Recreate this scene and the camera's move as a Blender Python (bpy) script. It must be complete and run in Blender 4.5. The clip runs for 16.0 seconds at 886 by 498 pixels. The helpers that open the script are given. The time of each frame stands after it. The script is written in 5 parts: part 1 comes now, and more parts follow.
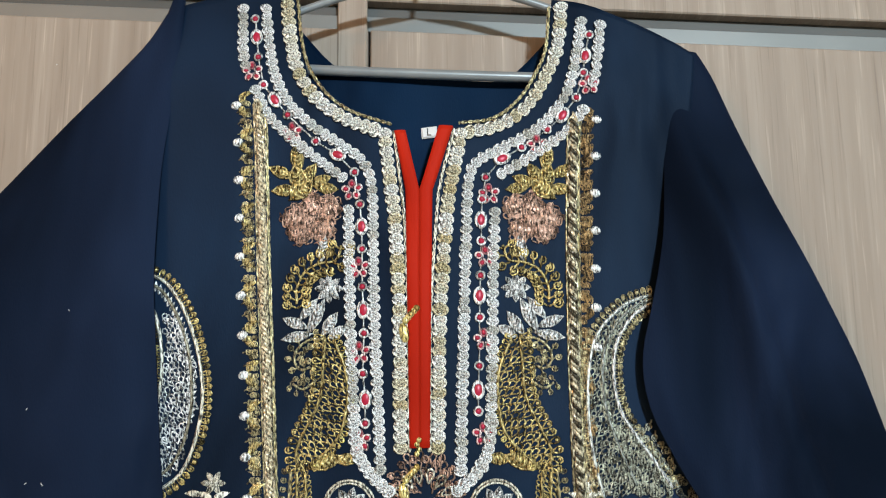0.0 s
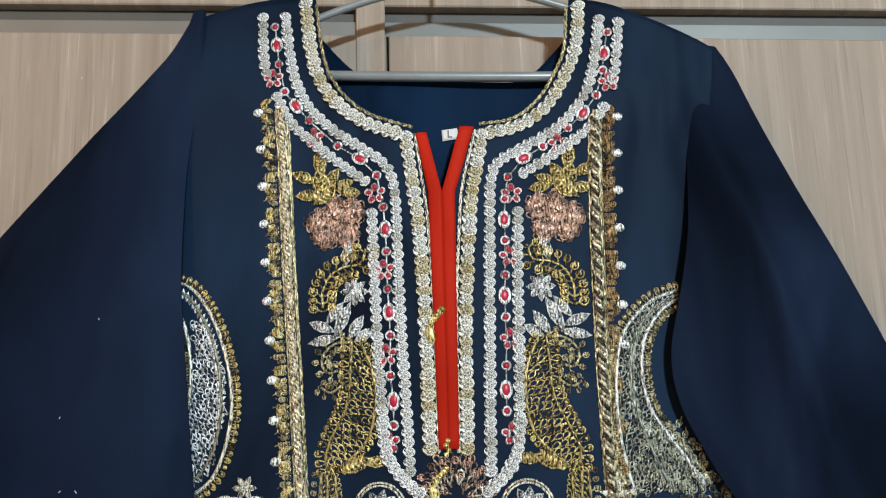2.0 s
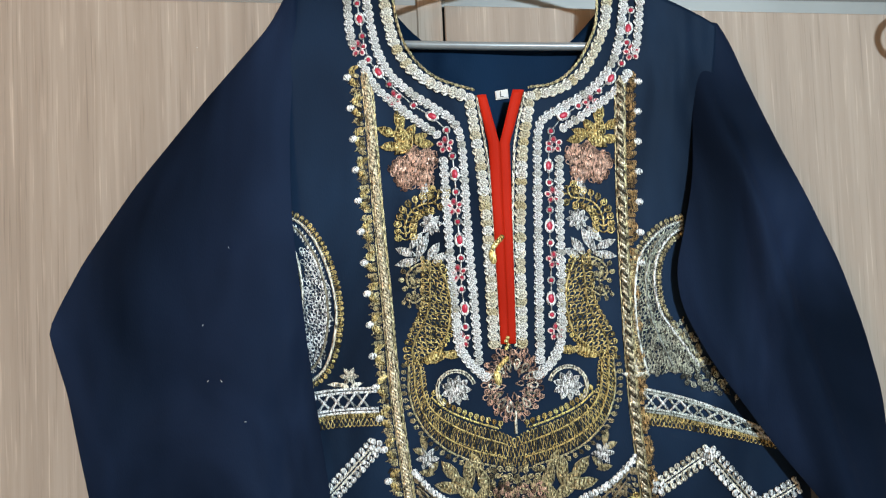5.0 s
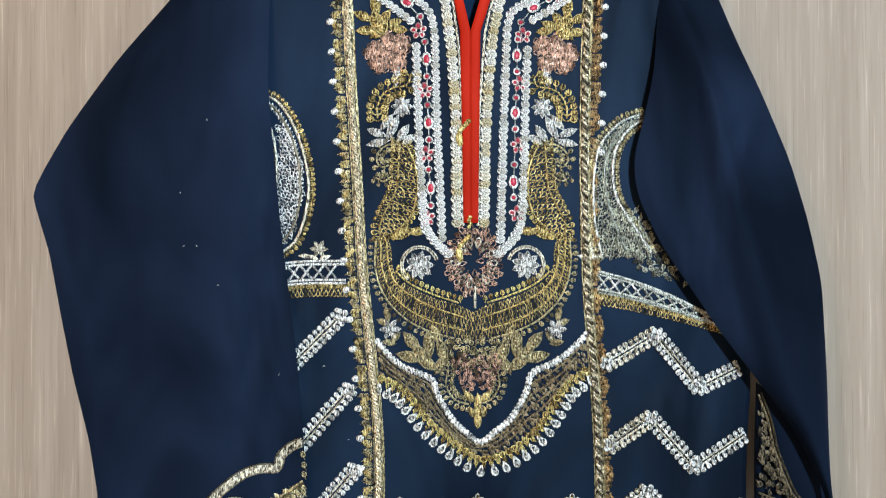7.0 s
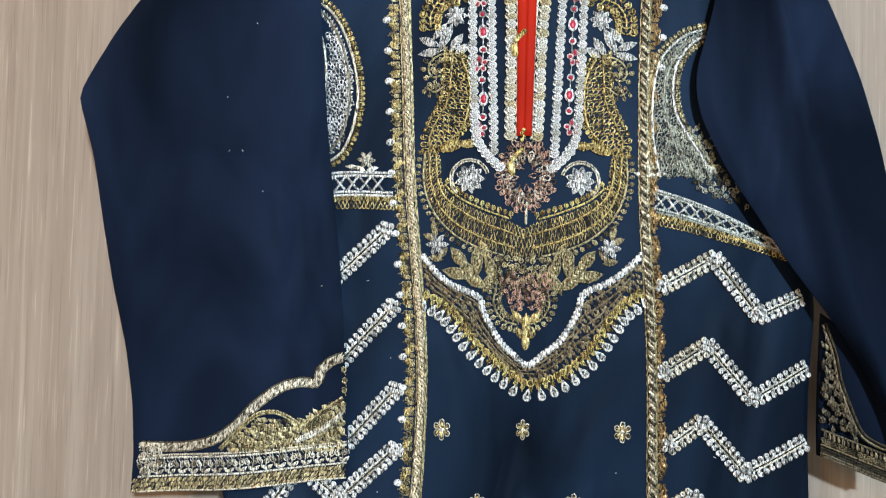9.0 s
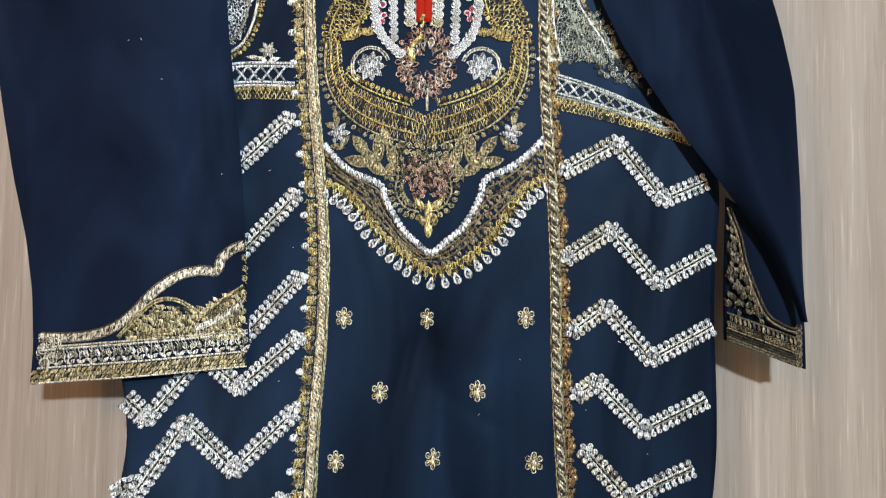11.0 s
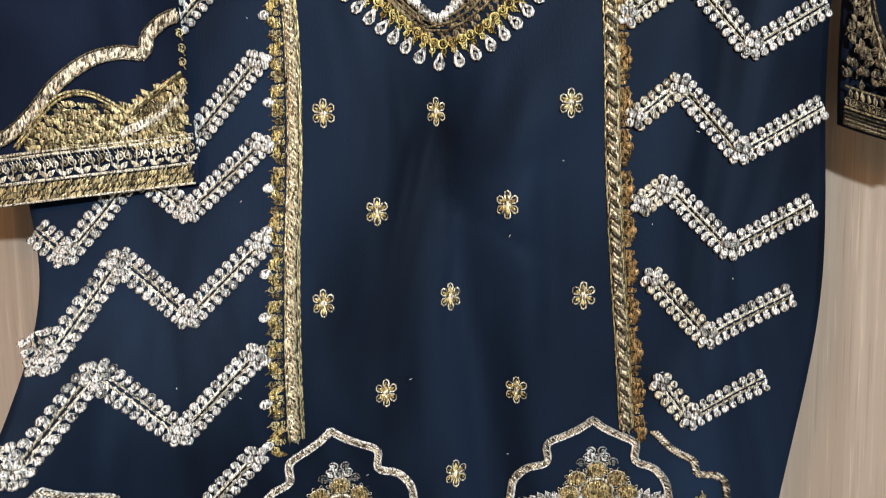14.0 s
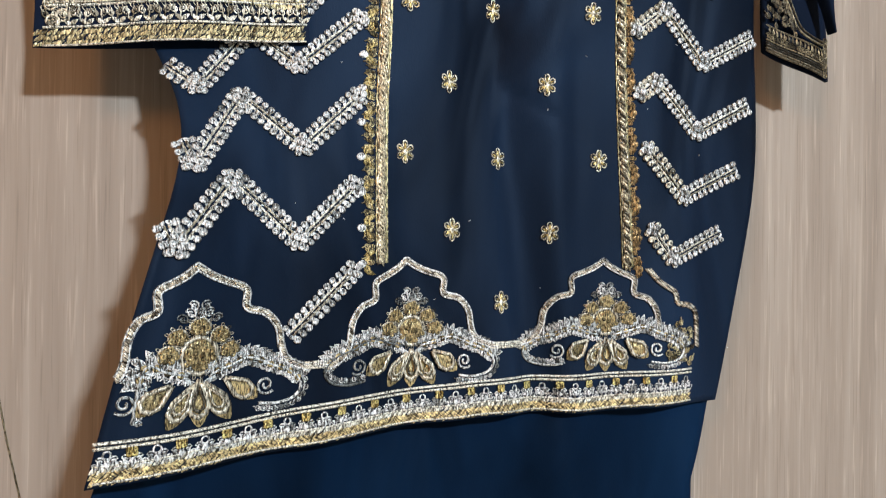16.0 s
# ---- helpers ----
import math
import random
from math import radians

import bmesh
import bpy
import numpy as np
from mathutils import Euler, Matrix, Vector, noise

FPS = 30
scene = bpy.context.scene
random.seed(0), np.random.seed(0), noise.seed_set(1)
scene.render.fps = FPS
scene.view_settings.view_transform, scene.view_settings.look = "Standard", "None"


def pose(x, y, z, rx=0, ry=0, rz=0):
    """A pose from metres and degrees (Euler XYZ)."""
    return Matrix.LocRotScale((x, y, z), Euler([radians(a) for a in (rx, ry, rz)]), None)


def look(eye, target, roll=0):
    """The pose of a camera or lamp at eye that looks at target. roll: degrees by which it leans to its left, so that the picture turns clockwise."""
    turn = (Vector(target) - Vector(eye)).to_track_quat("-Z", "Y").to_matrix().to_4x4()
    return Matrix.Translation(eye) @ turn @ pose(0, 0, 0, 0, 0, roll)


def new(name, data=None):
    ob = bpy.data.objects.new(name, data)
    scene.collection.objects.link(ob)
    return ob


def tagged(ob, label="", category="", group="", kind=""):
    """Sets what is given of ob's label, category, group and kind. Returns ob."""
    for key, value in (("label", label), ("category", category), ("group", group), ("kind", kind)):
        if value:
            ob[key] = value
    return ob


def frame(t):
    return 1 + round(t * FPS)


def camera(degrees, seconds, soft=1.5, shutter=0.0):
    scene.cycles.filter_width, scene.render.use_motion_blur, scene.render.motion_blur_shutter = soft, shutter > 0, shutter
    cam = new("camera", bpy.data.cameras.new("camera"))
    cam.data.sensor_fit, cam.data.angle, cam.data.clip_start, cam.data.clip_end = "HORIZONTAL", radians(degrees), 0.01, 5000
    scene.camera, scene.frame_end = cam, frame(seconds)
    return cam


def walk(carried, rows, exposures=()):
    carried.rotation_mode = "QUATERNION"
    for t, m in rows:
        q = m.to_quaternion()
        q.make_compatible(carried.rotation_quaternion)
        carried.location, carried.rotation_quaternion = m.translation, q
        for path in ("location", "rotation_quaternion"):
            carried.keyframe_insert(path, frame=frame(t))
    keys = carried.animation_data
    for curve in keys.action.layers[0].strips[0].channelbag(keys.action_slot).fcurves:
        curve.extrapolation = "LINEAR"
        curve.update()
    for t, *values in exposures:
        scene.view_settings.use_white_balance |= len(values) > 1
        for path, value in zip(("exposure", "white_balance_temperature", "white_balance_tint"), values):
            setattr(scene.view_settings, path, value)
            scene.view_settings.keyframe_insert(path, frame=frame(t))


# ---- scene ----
cam = camera(62.0, 16.0, soft=1.2)
PATH = [
    (0, (0.0250, -0.5455, 1.3697), (0.0111, 0.4431, 1.5199), -0.41),
    (0.5, (0.0193, -0.5335, 1.3614), (0.0035, 0.4540, 1.5186), -1.60),
    (1, (0.0107, -0.5341, 1.3706), (0.0033, 0.4548, 1.5193), -0.98),
    (1.5, (0.0192, -0.5365, 1.3719), (-0.0207, 0.4494, 1.5342), -1.68),
    (2, (0.0193, -0.5457, 1.3638), (-0.0166, 0.4403, 1.5263), -1.65),
    (2.5, (0.0215, -0.5435, 1.3692), (0.0073, 0.4510, 1.4733), -1.71),
    (3, (0.0210, -0.5685, 1.3693), (-0.0816, 0.4223, 1.4580), -2.41),
    (5.3, (-0.1023, -0.7011, 1.3667), (-0.0606, 0.2978, 1.3916), -0.74),
    (5.5, (-0.1229, -0.7059, 1.3658), (-0.0591, 0.2921, 1.3580), 1.25),
    (6, (-0.0906, -0.7316, 1.3602), (-0.0290, 0.2663, 1.3413), 0.88),
    (6.5, (-0.0449, -0.7214, 1.3188), (0.0212, 0.2764, 1.3113), -0.02),
    (7, (-0.0375, -0.7256, 1.2793), (-0.0230, 0.2743, 1.2854), -0.10),
    (7.5, (-0.0700, -0.7297, 1.2813), (-0.0915, 0.2700, 1.2864), -0.07),
    (8, (-0.0826, -0.7075, 1.2208), (-0.1133, 0.2918, 1.2428), -0.25),
    (8.2, (-0.0839, -0.6996, 1.2148), (-0.1099, 0.3000, 1.2223), 0.50),
    (10.3, (0.0096, -0.7000, 1.0882), (-0.0055, 0.2973, 1.1601), 2.03),
    (10.5, (0.0171, -0.6948, 1.0787), (0.0099, 0.3033, 1.1406), 1.68),
    (11, (0.0361, -0.6889, 1.0639), (0.0144, 0.3097, 1.1115), 0.93),
    (11.5, (0.0353, -0.6758, 1.0359), (0.0092, 0.3233, 1.0706), 0.84),
    (12, (0.0230, -0.6665, 0.9972), (-0.0240, 0.3323, 1.0033), 1.33),
    (12.5, (-0.0201, -0.6337, 0.9783), (-0.0141, 0.3660, 1.0018), 0.48),
    (13, (-0.0481, -0.5717, 0.9421), (-0.0029, 0.4271, 0.9628), -1.86),
    (13.5, (-0.0038, -0.5513, 0.9541), (-0.0339, 0.4478, 0.9217), -1.31),
    (14, (0.0183, -0.5123, 0.9931), (0.0021, 0.4813, 0.8819), -1.19),
    (14.5, (-0.0332, -0.5614, 0.9372), (0.0274, 0.4356, 0.8893), 0.65),
    (15, (-0.1313, -0.5731, 0.8522), (0.0407, 0.4112, 0.8907), 1.87),
    (15.5, (-0.1586, -0.5994, 0.8212), (0.0524, 0.378, 0.831), 1.85),
    (16, (-0.195, -0.6188, 0.8152), (0.0508, 0.3505, 0.8201), 0.74),
]
walk(cam, [(t, look(eye, target, roll)) for t, eye, target, roll in PATH],
     exposures=[(0.0, -0.06, 6200, 9), (1.0, -0.16, 6200, 10), (3.0, -0.16, 6200, 9), (5.5, 0.1, 6050, 9), (8.0, 0.15, 5980, 9), (11.0, 0.12, 6150, 14), (12.5, 0.28, 6080, 13), (13.5, 0.22, 6600, 16), (14.0, 0.08, 6900, 18), (14.5, 0.16, 6850, 20), (15.0, 0.28, 6350, 18), (16.0, 0.12, 6300, 16)])

# ---- world, lamps, exposure ----
world = bpy.data.worlds.new("room_air")
world.use_nodes = True
world.node_tree.nodes["Background"].inputs["Color"].default_value = (1.0, 0.72, 0.45, 1)
world.node_tree.nodes["Background"].inputs["Strength"].default_value = 0.02
scene.world = world


def lamp(name, eye, target, size, watts, colour):
    data = bpy.data.lights.new(name, "AREA")
    data.shape, data.size, data.size_y = "RECTANGLE", size[0], size[1]
    data.energy, data.color = watts, colour
    ob = new(name, data)
    ob.matrix_world = look(eye, target)
    return ob


lamp("ceiling_tube", (0.95, -3.40, 2.25), (-0.1, 0.0, 1.0), (0.24, 0.16), 132, (0.79, 0.935, 1.0))
# unseen fill lamp, added so that the shadows turn warm
lamp("warm_fill", (-1.5, -2.2, 2.2), (0.0, 0.0, 1.1), (0.5, 0.5), 17, (1.0, 0.44, 0.11))


# ---- materials ----
def material(name, rough=0.6, metal=0.0, base=(0.5, 0.5, 0.5)):
    m = bpy.data.materials.new(name)
    m.use_nodes = True
    b = m.node_tree.nodes["Principled BSDF"]
    b.inputs["Base Color"].default_value = (*base, 1)
    b.inputs["Roughness"].default_value = rough
    b.inputs["Metallic"].default_value = metal
    return m, m.node_tree.nodes, m.node_tree.links, b


def ramp(nodes, stops):
    r = nodes.new("ShaderNodeValToRGB")
    el = r.color_ramp.elements
    while len(el) < len(stops):
        el.new(0.5)
    for e, (p, c) in zip(el, stops):
        e.position, e.color = p, (*c, 1)
    return r


def scaled_noise(nodes, links, scale, vec=(1, 1, 1), detail=4.0):
    tc, mp, n = nodes.new("ShaderNodeTexCoord"), nodes.new("ShaderNodeMapping"), nodes.new("ShaderNodeTexNoise")
    mp.inputs["Scale"].default_value = vec
    n.inputs["Scale"].default_value, n.inputs["Detail"].default_value = scale, detail
    links.new(tc.outputs["Object"], mp.inputs["Vector"])
    links.new(mp.outputs["Vector"], n.inputs["Vector"])
    return n


def bump(nodes, links, b, src, strength, distance):
    k = nodes.new("ShaderNodeBump")
    k.inputs["Strength"].default_value, k.inputs["Distance"].default_value = strength, distance
    links.new(src, k.inputs["Height"])
    links.new(k.outputs["Normal"], b.inputs["Normal"])


def cloth(name, dark, light, rough=0.62, sheen=0.25, gloss=0.06):
    m, n, l, b = material(name, rough)
    big = scaled_noise(n, l, 8.0, (1, 1, 0.45), 3.0)
    big.inputs["Distortion"].default_value = 0.6
    r = ramp(n, [(0.34, tuple(c * 0.72 for c in dark)), (0.5, tuple(0.5 * (a + c) for a, c in zip(dark, light))), (0.68, tuple(c * 1.25 for c in light))])
    l.new(big.outputs["Fac"], r.inputs["Fac"])
    l.new(r.outputs["Color"], b.inputs["Base Color"])
    b.inputs["Sheen Weight"].default_value = sheen
    b.inputs["Sheen Roughness"].default_value = 0.4
    b.inputs["Sheen Tint"].default_value = (0.25, 0.42, 0.8, 1)
    b.inputs["Specular IOR Level"].default_value = gloss
    b.inputs["Specular Tint"].default_value = (0.55, 0.72, 1.0, 1)
    weave = scaled_noise(n, l, 900.0, (1, 1, 0.35), 2.0)
    bump(n, l, b, weave.outputs["Fac"], 0.25, 0.0006)
    creases = scaled_noise(n, l, 7.5, (1.0, 1.0, 0.45), 2.2)
    creases.inputs["Distortion"].default_value = 0.8
    soft = n.new("ShaderNodeBump")
    soft.inputs["Strength"].default_value, soft.inputs["Distance"].default_value = 0.6, 0.038
    l.new(creases.outputs["Fac"], soft.inputs["Height"])
    for k in n:
        if k.type == "BUMP" and k != soft:
            l.new(soft.outputs["Normal"], k.inputs["Normal"])
    return m


def thread(name, low, high, rough=0.34, metal=0.75, single=False, slant=False):
    m, n, l, b = material(name, rough, metal)
    g = n.new("ShaderNodeObjectInfo" if single else "ShaderNodeNewGeometry")
    # tone spread from stitch to stitch, puts some sparkle into the colour
    r = ramp(n, [(0.0, tuple(c * 0.7 for c in low)), (0.45, high), (1.0, tuple(min(1.0, c * 1.2) for c in high))])
    l.new(g.outputs["Random" if single else "Random Per Island"], r.inputs["Fac"])
    fine = scaled_noise(n, l, 4.2 if single else 850.0, (1, 1, 1), 2.5)
    if not single and not slant:
        for node in n:
            if node.type == "MAPPING":
                node.inputs["Rotation"].default_value = (0, radians(38), 0)
                node.inputs["Scale"].default_value = (1.0, 1.0, 0.30)
    if slant:
        for node in n:
            if node.type == "MAPPING":
                node.vector_type = "TEXTURE"
                node.inputs["Rotation"].default_value = (0, radians(-48), 0)
                node.inputs["Scale"].default_value = (1.0, 1.0, 7.0)
    # sparkle and dark gaps between stitches, put into the colour as fine noise
    glints = ramp(n, [(0.38, (0.09, 0.085, 0.08)), (0.50, (0.85, 0.85, 0.85)), (0.62, (1.4, 1.4, 1.4))])
    l.new(fine.outputs["Fac"], glints.inputs["Fac"])
    mix = n.new("ShaderNodeMix")
    mix.data_type, mix.blend_type = "RGBA", "MULTIPLY"
    mix.inputs["Factor"].default_value = 1.0
    l.new(r.outputs["Color"], mix.inputs["A"])
    l.new(glints.outputs["Color"], mix.inputs["B"])
    l.new(mix.outputs["Result"], b.inputs["Base Color"])
    bump(n, l, b, fine.outputs["Fac"], 1.0, 0.0012)
    return m


def wood(name):
    m, n, l, b = material(name, 0.55)
    b.inputs["Specular IOR Level"].default_value = 0.2
    grain = scaled_noise(n, l, 9.0, (6.0, 1.0, 0.22), 6.0)
    streak = scaled_noise(n, l, 26.0, (7.0, 1.0, 0.12), 5.0)
    r1 = ramp(n, [(0.3, (0.315, 0.252, 0.200)), (0.55, (0.375, 0.305, 0.245)), (0.75, (0.415, 0.345, 0.282))])
    r2 = ramp(n, [(0.42, (0.95, 0.94, 0.93)), (0.6, (1, 1, 1)), (0.72, (1.16, 1.16, 1.16))])
    mix = n.new("ShaderNodeMix")
    mix.data_type, mix.blend_type = "RGBA", "MULTIPLY"
    mix.inputs["Factor"].default_value = 1.0
    l.new(grain.outputs["Fac"], r1.inputs["Fac"])
    l.new(streak.outputs["Fac"], r2.inputs["Fac"])
    l.new(r1.outputs["Color"], mix.inputs["A"])
    l.new(r2.outputs["Color"], mix.inputs["B"])
    fleck = scaled_noise(n, l, 70.0, (5.0, 1.0, 0.16), 2.0)
    r3 = ramp(n, [(0.60, (1, 1, 1)), (0.68, (1.20, 1.20, 1.20)), (0.75, (1.32, 1.32, 1.32))])
    pores = scaled_noise(n, l, 120.0, (5.0, 1.0, 0.10), 2.0)
    r4 = ramp(n, [(0.30, (0.84, 0.83, 0.82)), (0.42, (1, 1, 1))])
    last = mix
    for source, tone in ((fleck, r3), (pores, r4)):
        l.new(source.outputs["Fac"], tone.inputs["Fac"])
        more = n.new("ShaderNodeMix")
        more.data_type, more.blend_type = "RGBA", "MULTIPLY"
        more.inputs["Factor"].default_value = 1.0
        l.new(last.outputs["Result"], more.inputs["A"])
        l.new(tone.outputs["Color"], more.inputs["B"])
        last = more
    l.new(last.outputs["Result"], b.inputs["Base Color"])
    bump(n, l, b, streak.outputs["Fac"], 0.12, 0.002)
    return m


def plain(name, base, rough, metal=0.0, mottled=0.12, scale=30.0):
    m, n, l, b = material(name, rough, metal)
    nz = scaled_noise(n, l, scale)
    r = ramp(n, [(0.3, tuple(c * (1 - mottled) for c in base)), (0.7, tuple(c * (1 + mottled) for c in base))])
    l.new(nz.outputs["Fac"], r.inputs["Fac"])
    l.new(r.outputs["Color"], b.inputs["Base Color"])
    return m


NAVY = cloth("navy_silk_blend", (0.0032, 0.0072, 0.0165), (0.0080, 0.0180, 0.0395), 0.56, 0.02, 0.115)
NAVY_SLEEVE = cloth("navy_sleeve_cloth", (0.0030, 0.0063, 0.0150), (0.0088, 0.0155, 0.0360), 0.64, 0.03)
LINING = cloth("navy_lining", (0.0016, 0.0085, 0.024), (0.0030, 0.0145, 0.040), 0.55, 0.02)
RED = cloth("red_silk", (0.37, 0.014, 0.005), (0.46, 0.020, 0.007), 0.5, 0.06)
for s in RED.node_tree.nodes:
    if s.type == "BSDF_PRINCIPLED":
        s.inputs["Sheen Tint"].default_value = (1, 0.4, 0.3, 1)
        s.inputs["Specular Tint"].default_value = (1, 0.6, 0.5, 1)
GOLD = thread("gold_thread", (0.10, 0.076, 0.028), (0.76, 0.61, 0.265), 0.27, 0.6)
BRIGHT_GOLD = thread("bright_gold_thread", (0.48, 0.32, 0.08), (0.96, 0.76, 0.30), 0.26, 0.55)
ANTIQUE = thread("antique_gold_thread", (0.125, 0.10, 0.048), (0.60, 0.53, 0.31), 0.28, 0.6)
SILVER = thread("silver_thread", (0.42, 0.44, 0.43), (0.93, 0.96, 0.95), 0.26, 0.28)
CHAMPAGNE = thread("champagne_thread", (0.40, 0.36, 0.25), (0.95, 0.90, 0.74), 0.26, 0.35)
SILVER_DISC = thread("silver_disc_thread", (0.92, 0.92, 0.84), (0.98, 1.0, 1.0), 0.22, 0.2, True)
CHAMPAGNE_DISC = thread("champagne_disc_thread", (0.95, 0.82, 0.48), (0.98, 0.95, 0.80), 0.22, 0.3, True)
SATIN_GOLD = thread("gold_satin_stitch", (0.22, 0.16, 0.07), (0.80, 0.64, 0.33), 0.28, 0.55, False, True)
SATIN_PALE = thread("pale_satin_stitch", (0.22, 0.17, 0.11), (0.86, 0.78, 0.64), 0.24, 0.55, False, True)
# silver thread on the right; the light's green cast is in its colour
SILVER_GREENLIT = thread("greenlit_silver_thread", (0.09, 0.09, 0.07), (0.52, 0.54, 0.44), 0.28, 0.5)
BRAID = thread("braid_thread", (0.05, 0.042, 0.026), (0.74, 0.65, 0.46), 0.24, 0.55)
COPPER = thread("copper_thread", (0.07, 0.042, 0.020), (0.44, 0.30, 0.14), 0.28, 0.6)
ROSE = thread("rose_thread", (0.16, 0.085, 0.060), (0.64, 0.42, 0.32), 0.3, 0.5)
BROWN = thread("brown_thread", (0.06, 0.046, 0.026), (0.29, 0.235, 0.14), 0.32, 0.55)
PINK = thread("pink_thread", (0.55, 0.22, 0.24), (0.95, 0.78, 0.76), 0.35, 0.2)
RUBY = plain("ruby_thread", (0.42, 0.012, 0.045), 0.35, 0.1, 0.2, 400.0)
WOOD = wood("pale_wood_laminate")
GREY = plain("grey_aluminium", (0.20, 0.205, 0.195), 0.45, 0.2, 0.08, 12.0)
DARK_GREY = plain("shadow_gap_grey", (0.10, 0.098, 0.09), 0.6, 0.1, 0.1, 12.0)
STEEL = plain("brushed_steel", (0.5, 0.51, 0.5), 0.3, 0.85, 0.08, 60.0)
HANGER = plain("grey_hanger_plastic", (0.30, 0.32, 0.33), 0.3, 0.35, 0.1, 40.0)
WHITE = plain("white_tape", (0.8, 0.79, 0.77), 0.7, 0.0, 0.04)
INK = plain("black_ink", (0.02, 0.02, 0.025), 0.7)
# unseen walls and ceiling, toned warm so that bounced light tints the shadows
PAINT = plain("warm_bounce_paint", (0.40, 0.34, 0.26), 0.85, 0.0, 0.05, 3.0)
TILE = plain("floor_tile", (0.34, 0.31, 0.27), 0.5, 0.0, 0.1, 5.0)


# ---- mesh helpers ----
def curve_at(table, k=11):
    """A smooth function through (z, x) pairs."""
    pts = sorted(table)
    zs, xs = np.array([p[0] for p in pts]), np.array([p[1] for p in pts])
    fine = np.linspace(zs[0], zs[-1], 400)
    raw = np.interp(fine, zs, xs)
    pad = np.concatenate([2 * raw[0] - raw[k:0:-1], raw, 2 * raw[-1] - raw[-2:-k - 2:-1]])
    soft = np.convolve(pad, np.ones(2 * k + 1) / (2 * k + 1), "valid")
    return lambda z: float(np.interp(z, fine, soft))


def step01(a, b, v):
    t = min(1.0, max(0.0, (v - a) / (b - a)))
    return t * t * (3 - 2 * t)


def bell(v, w):
    return math.exp(-(v / w) ** 2)


def flare(x, z):
    """The lower left corner of the front stands out from the doors."""
    q = -x - 0.075
    return -0.28 * (q + math.sqrt(q * q + 0.0004)) * step01(1.02, 0.80, z)


def drape(x, z):
    """How far the front of the tunic lies behind the plane y = 0."""
    low = step01(1.14, 0.90, z)
    y = 0.0030 * math.sin(x * 17 + z * 8) + 0.0016 * math.sin(x * 41 - z * 6 + 1.3)
    y += low * (0.0115 * bell(x - 0.012 - 0.12 * (1.0 - z), 0.020) - 0.006 * bell(x + 0.045 - 0.05 * (1 - z), 0.026) - 0.005 * bell(x - 0.062 - 0.08 * (1 - z), 0.022))
    y -= low * 0.0050 * math.sin(x * 46 + 1.0 + 0.6 * math.sin(z * 7)) * step01(0.1, 0.2, abs(x))
    y += low * 0.004 * bell(x - 0.085, 0.012) * bell(z - 0.93, 0.14)
    along = (x - 0.005) * 0.87 - (z - 0.972) * 0.5
    y += 0.0022 * bell((x - 0.005) * 0.5 + (z - 0.972) * 0.87, 0.004) * step01(-0.015, 0.02, along) * step01(0.10, 0.07, along)
    y += 0.010 * step01(0.18, 0.31, abs(x)) * (1 - step01(0.95, 0.80, z) * (x < 0)) - 0.004 * bell(x, 0.12) * bell(z - 1.35, 0.2)
    y += 0.006 * step01(1.58, 1.66, z)
    return y + flare(x, z)


class Shape:
    def __init__(self):
        self.v, self.f, self.n = [], [], 0

    def add(self, verts, faces):
        self.v.append(np.asarray(verts, dtype=float))
        self.f += [tuple(i + self.n for i in q) for q in faces]
        self.n += len(verts)

    def stamp(self, template, x, z, sx, sz=None, angle=0.0, h=0.0, sw=None):
        """A motif template laid on the cloth at x, z."""
        verts, faces = template
        sz = sx if sz is None else sz
        sw = 0.7 * min(sx, sz) if sw is None else 0.7 * sw
        c, s = math.cos(angle), math.sin(angle)
        u, w = verts[:, 0] * sx, verts[:, 1] * sz
        y = drape(x, z) - h
        out = np.empty_like(verts)
        out[:, 0] = x + c * u - s * w
        out[:, 2] = z + s * u + c * w
        gx, gz = (drape(x + 0.002, z) - y - h) / 0.002, (drape(x, z + 0.002) - y - h) / 0.002
        out[:, 1] = y - verts[:, 2] * sw + gx * (out[:, 0] - x) + gz * (out[:, 2] - z)
        self.add(out, faces)

    def tube(self, pts, r, sides=5, closed=False, flat=1.0):
        pts = [Vector(p) for p in pts]
        n = len(pts)
        verts, faces = [], []
        for i, p in enumerate(pts):
            a = pts[(i - 1) % n] if closed or i else pts[0]
            b = pts[(i + 1) % n] if closed or i < n - 1 else pts[-1]
            t = (b - a).normalized() if (b - a).length > 1e-9 else Vector((1, 0, 0))
            side = t.cross(Vector((0, 1, 0)))
            side = side.normalized() if side.length > 1e-6 else Vector((1, 0, 0))
            up = side.cross(t).normalized()
            for k in range(sides):
                q = 2 * math.pi * k / sides
                verts.append(p + side * (r * math.cos(q)) + up * (r * flat * math.sin(q)))
        for i in range(n if closed else n - 1):
            j = (i + 1) % n
            for k in range(sides):
                m = (k + 1) % sides
                faces.append((i * sides + k, i * sides + m, j * sides + m, j * sides + k))
        if not closed:
            faces.append(tuple(range(sides - 1, -1, -1)))
            faces.append(tuple((n - 1) * sides + k for k in range(sides)))
        self.add([tuple(v) for v in verts], faces)

    def cord(self, pts, r, h=0.001, sides=5, closed=False, flat=1.0):
        self.tube([(x, drape(x, z) - h, z) for x, z in pts], r, sides, closed, flat)


def thing(name, label, category, group="", kind="", at=(0, 0, 0)):
    ob = new(name)
    ob.location = at
    return tagged(ob, label, category, group, kind)


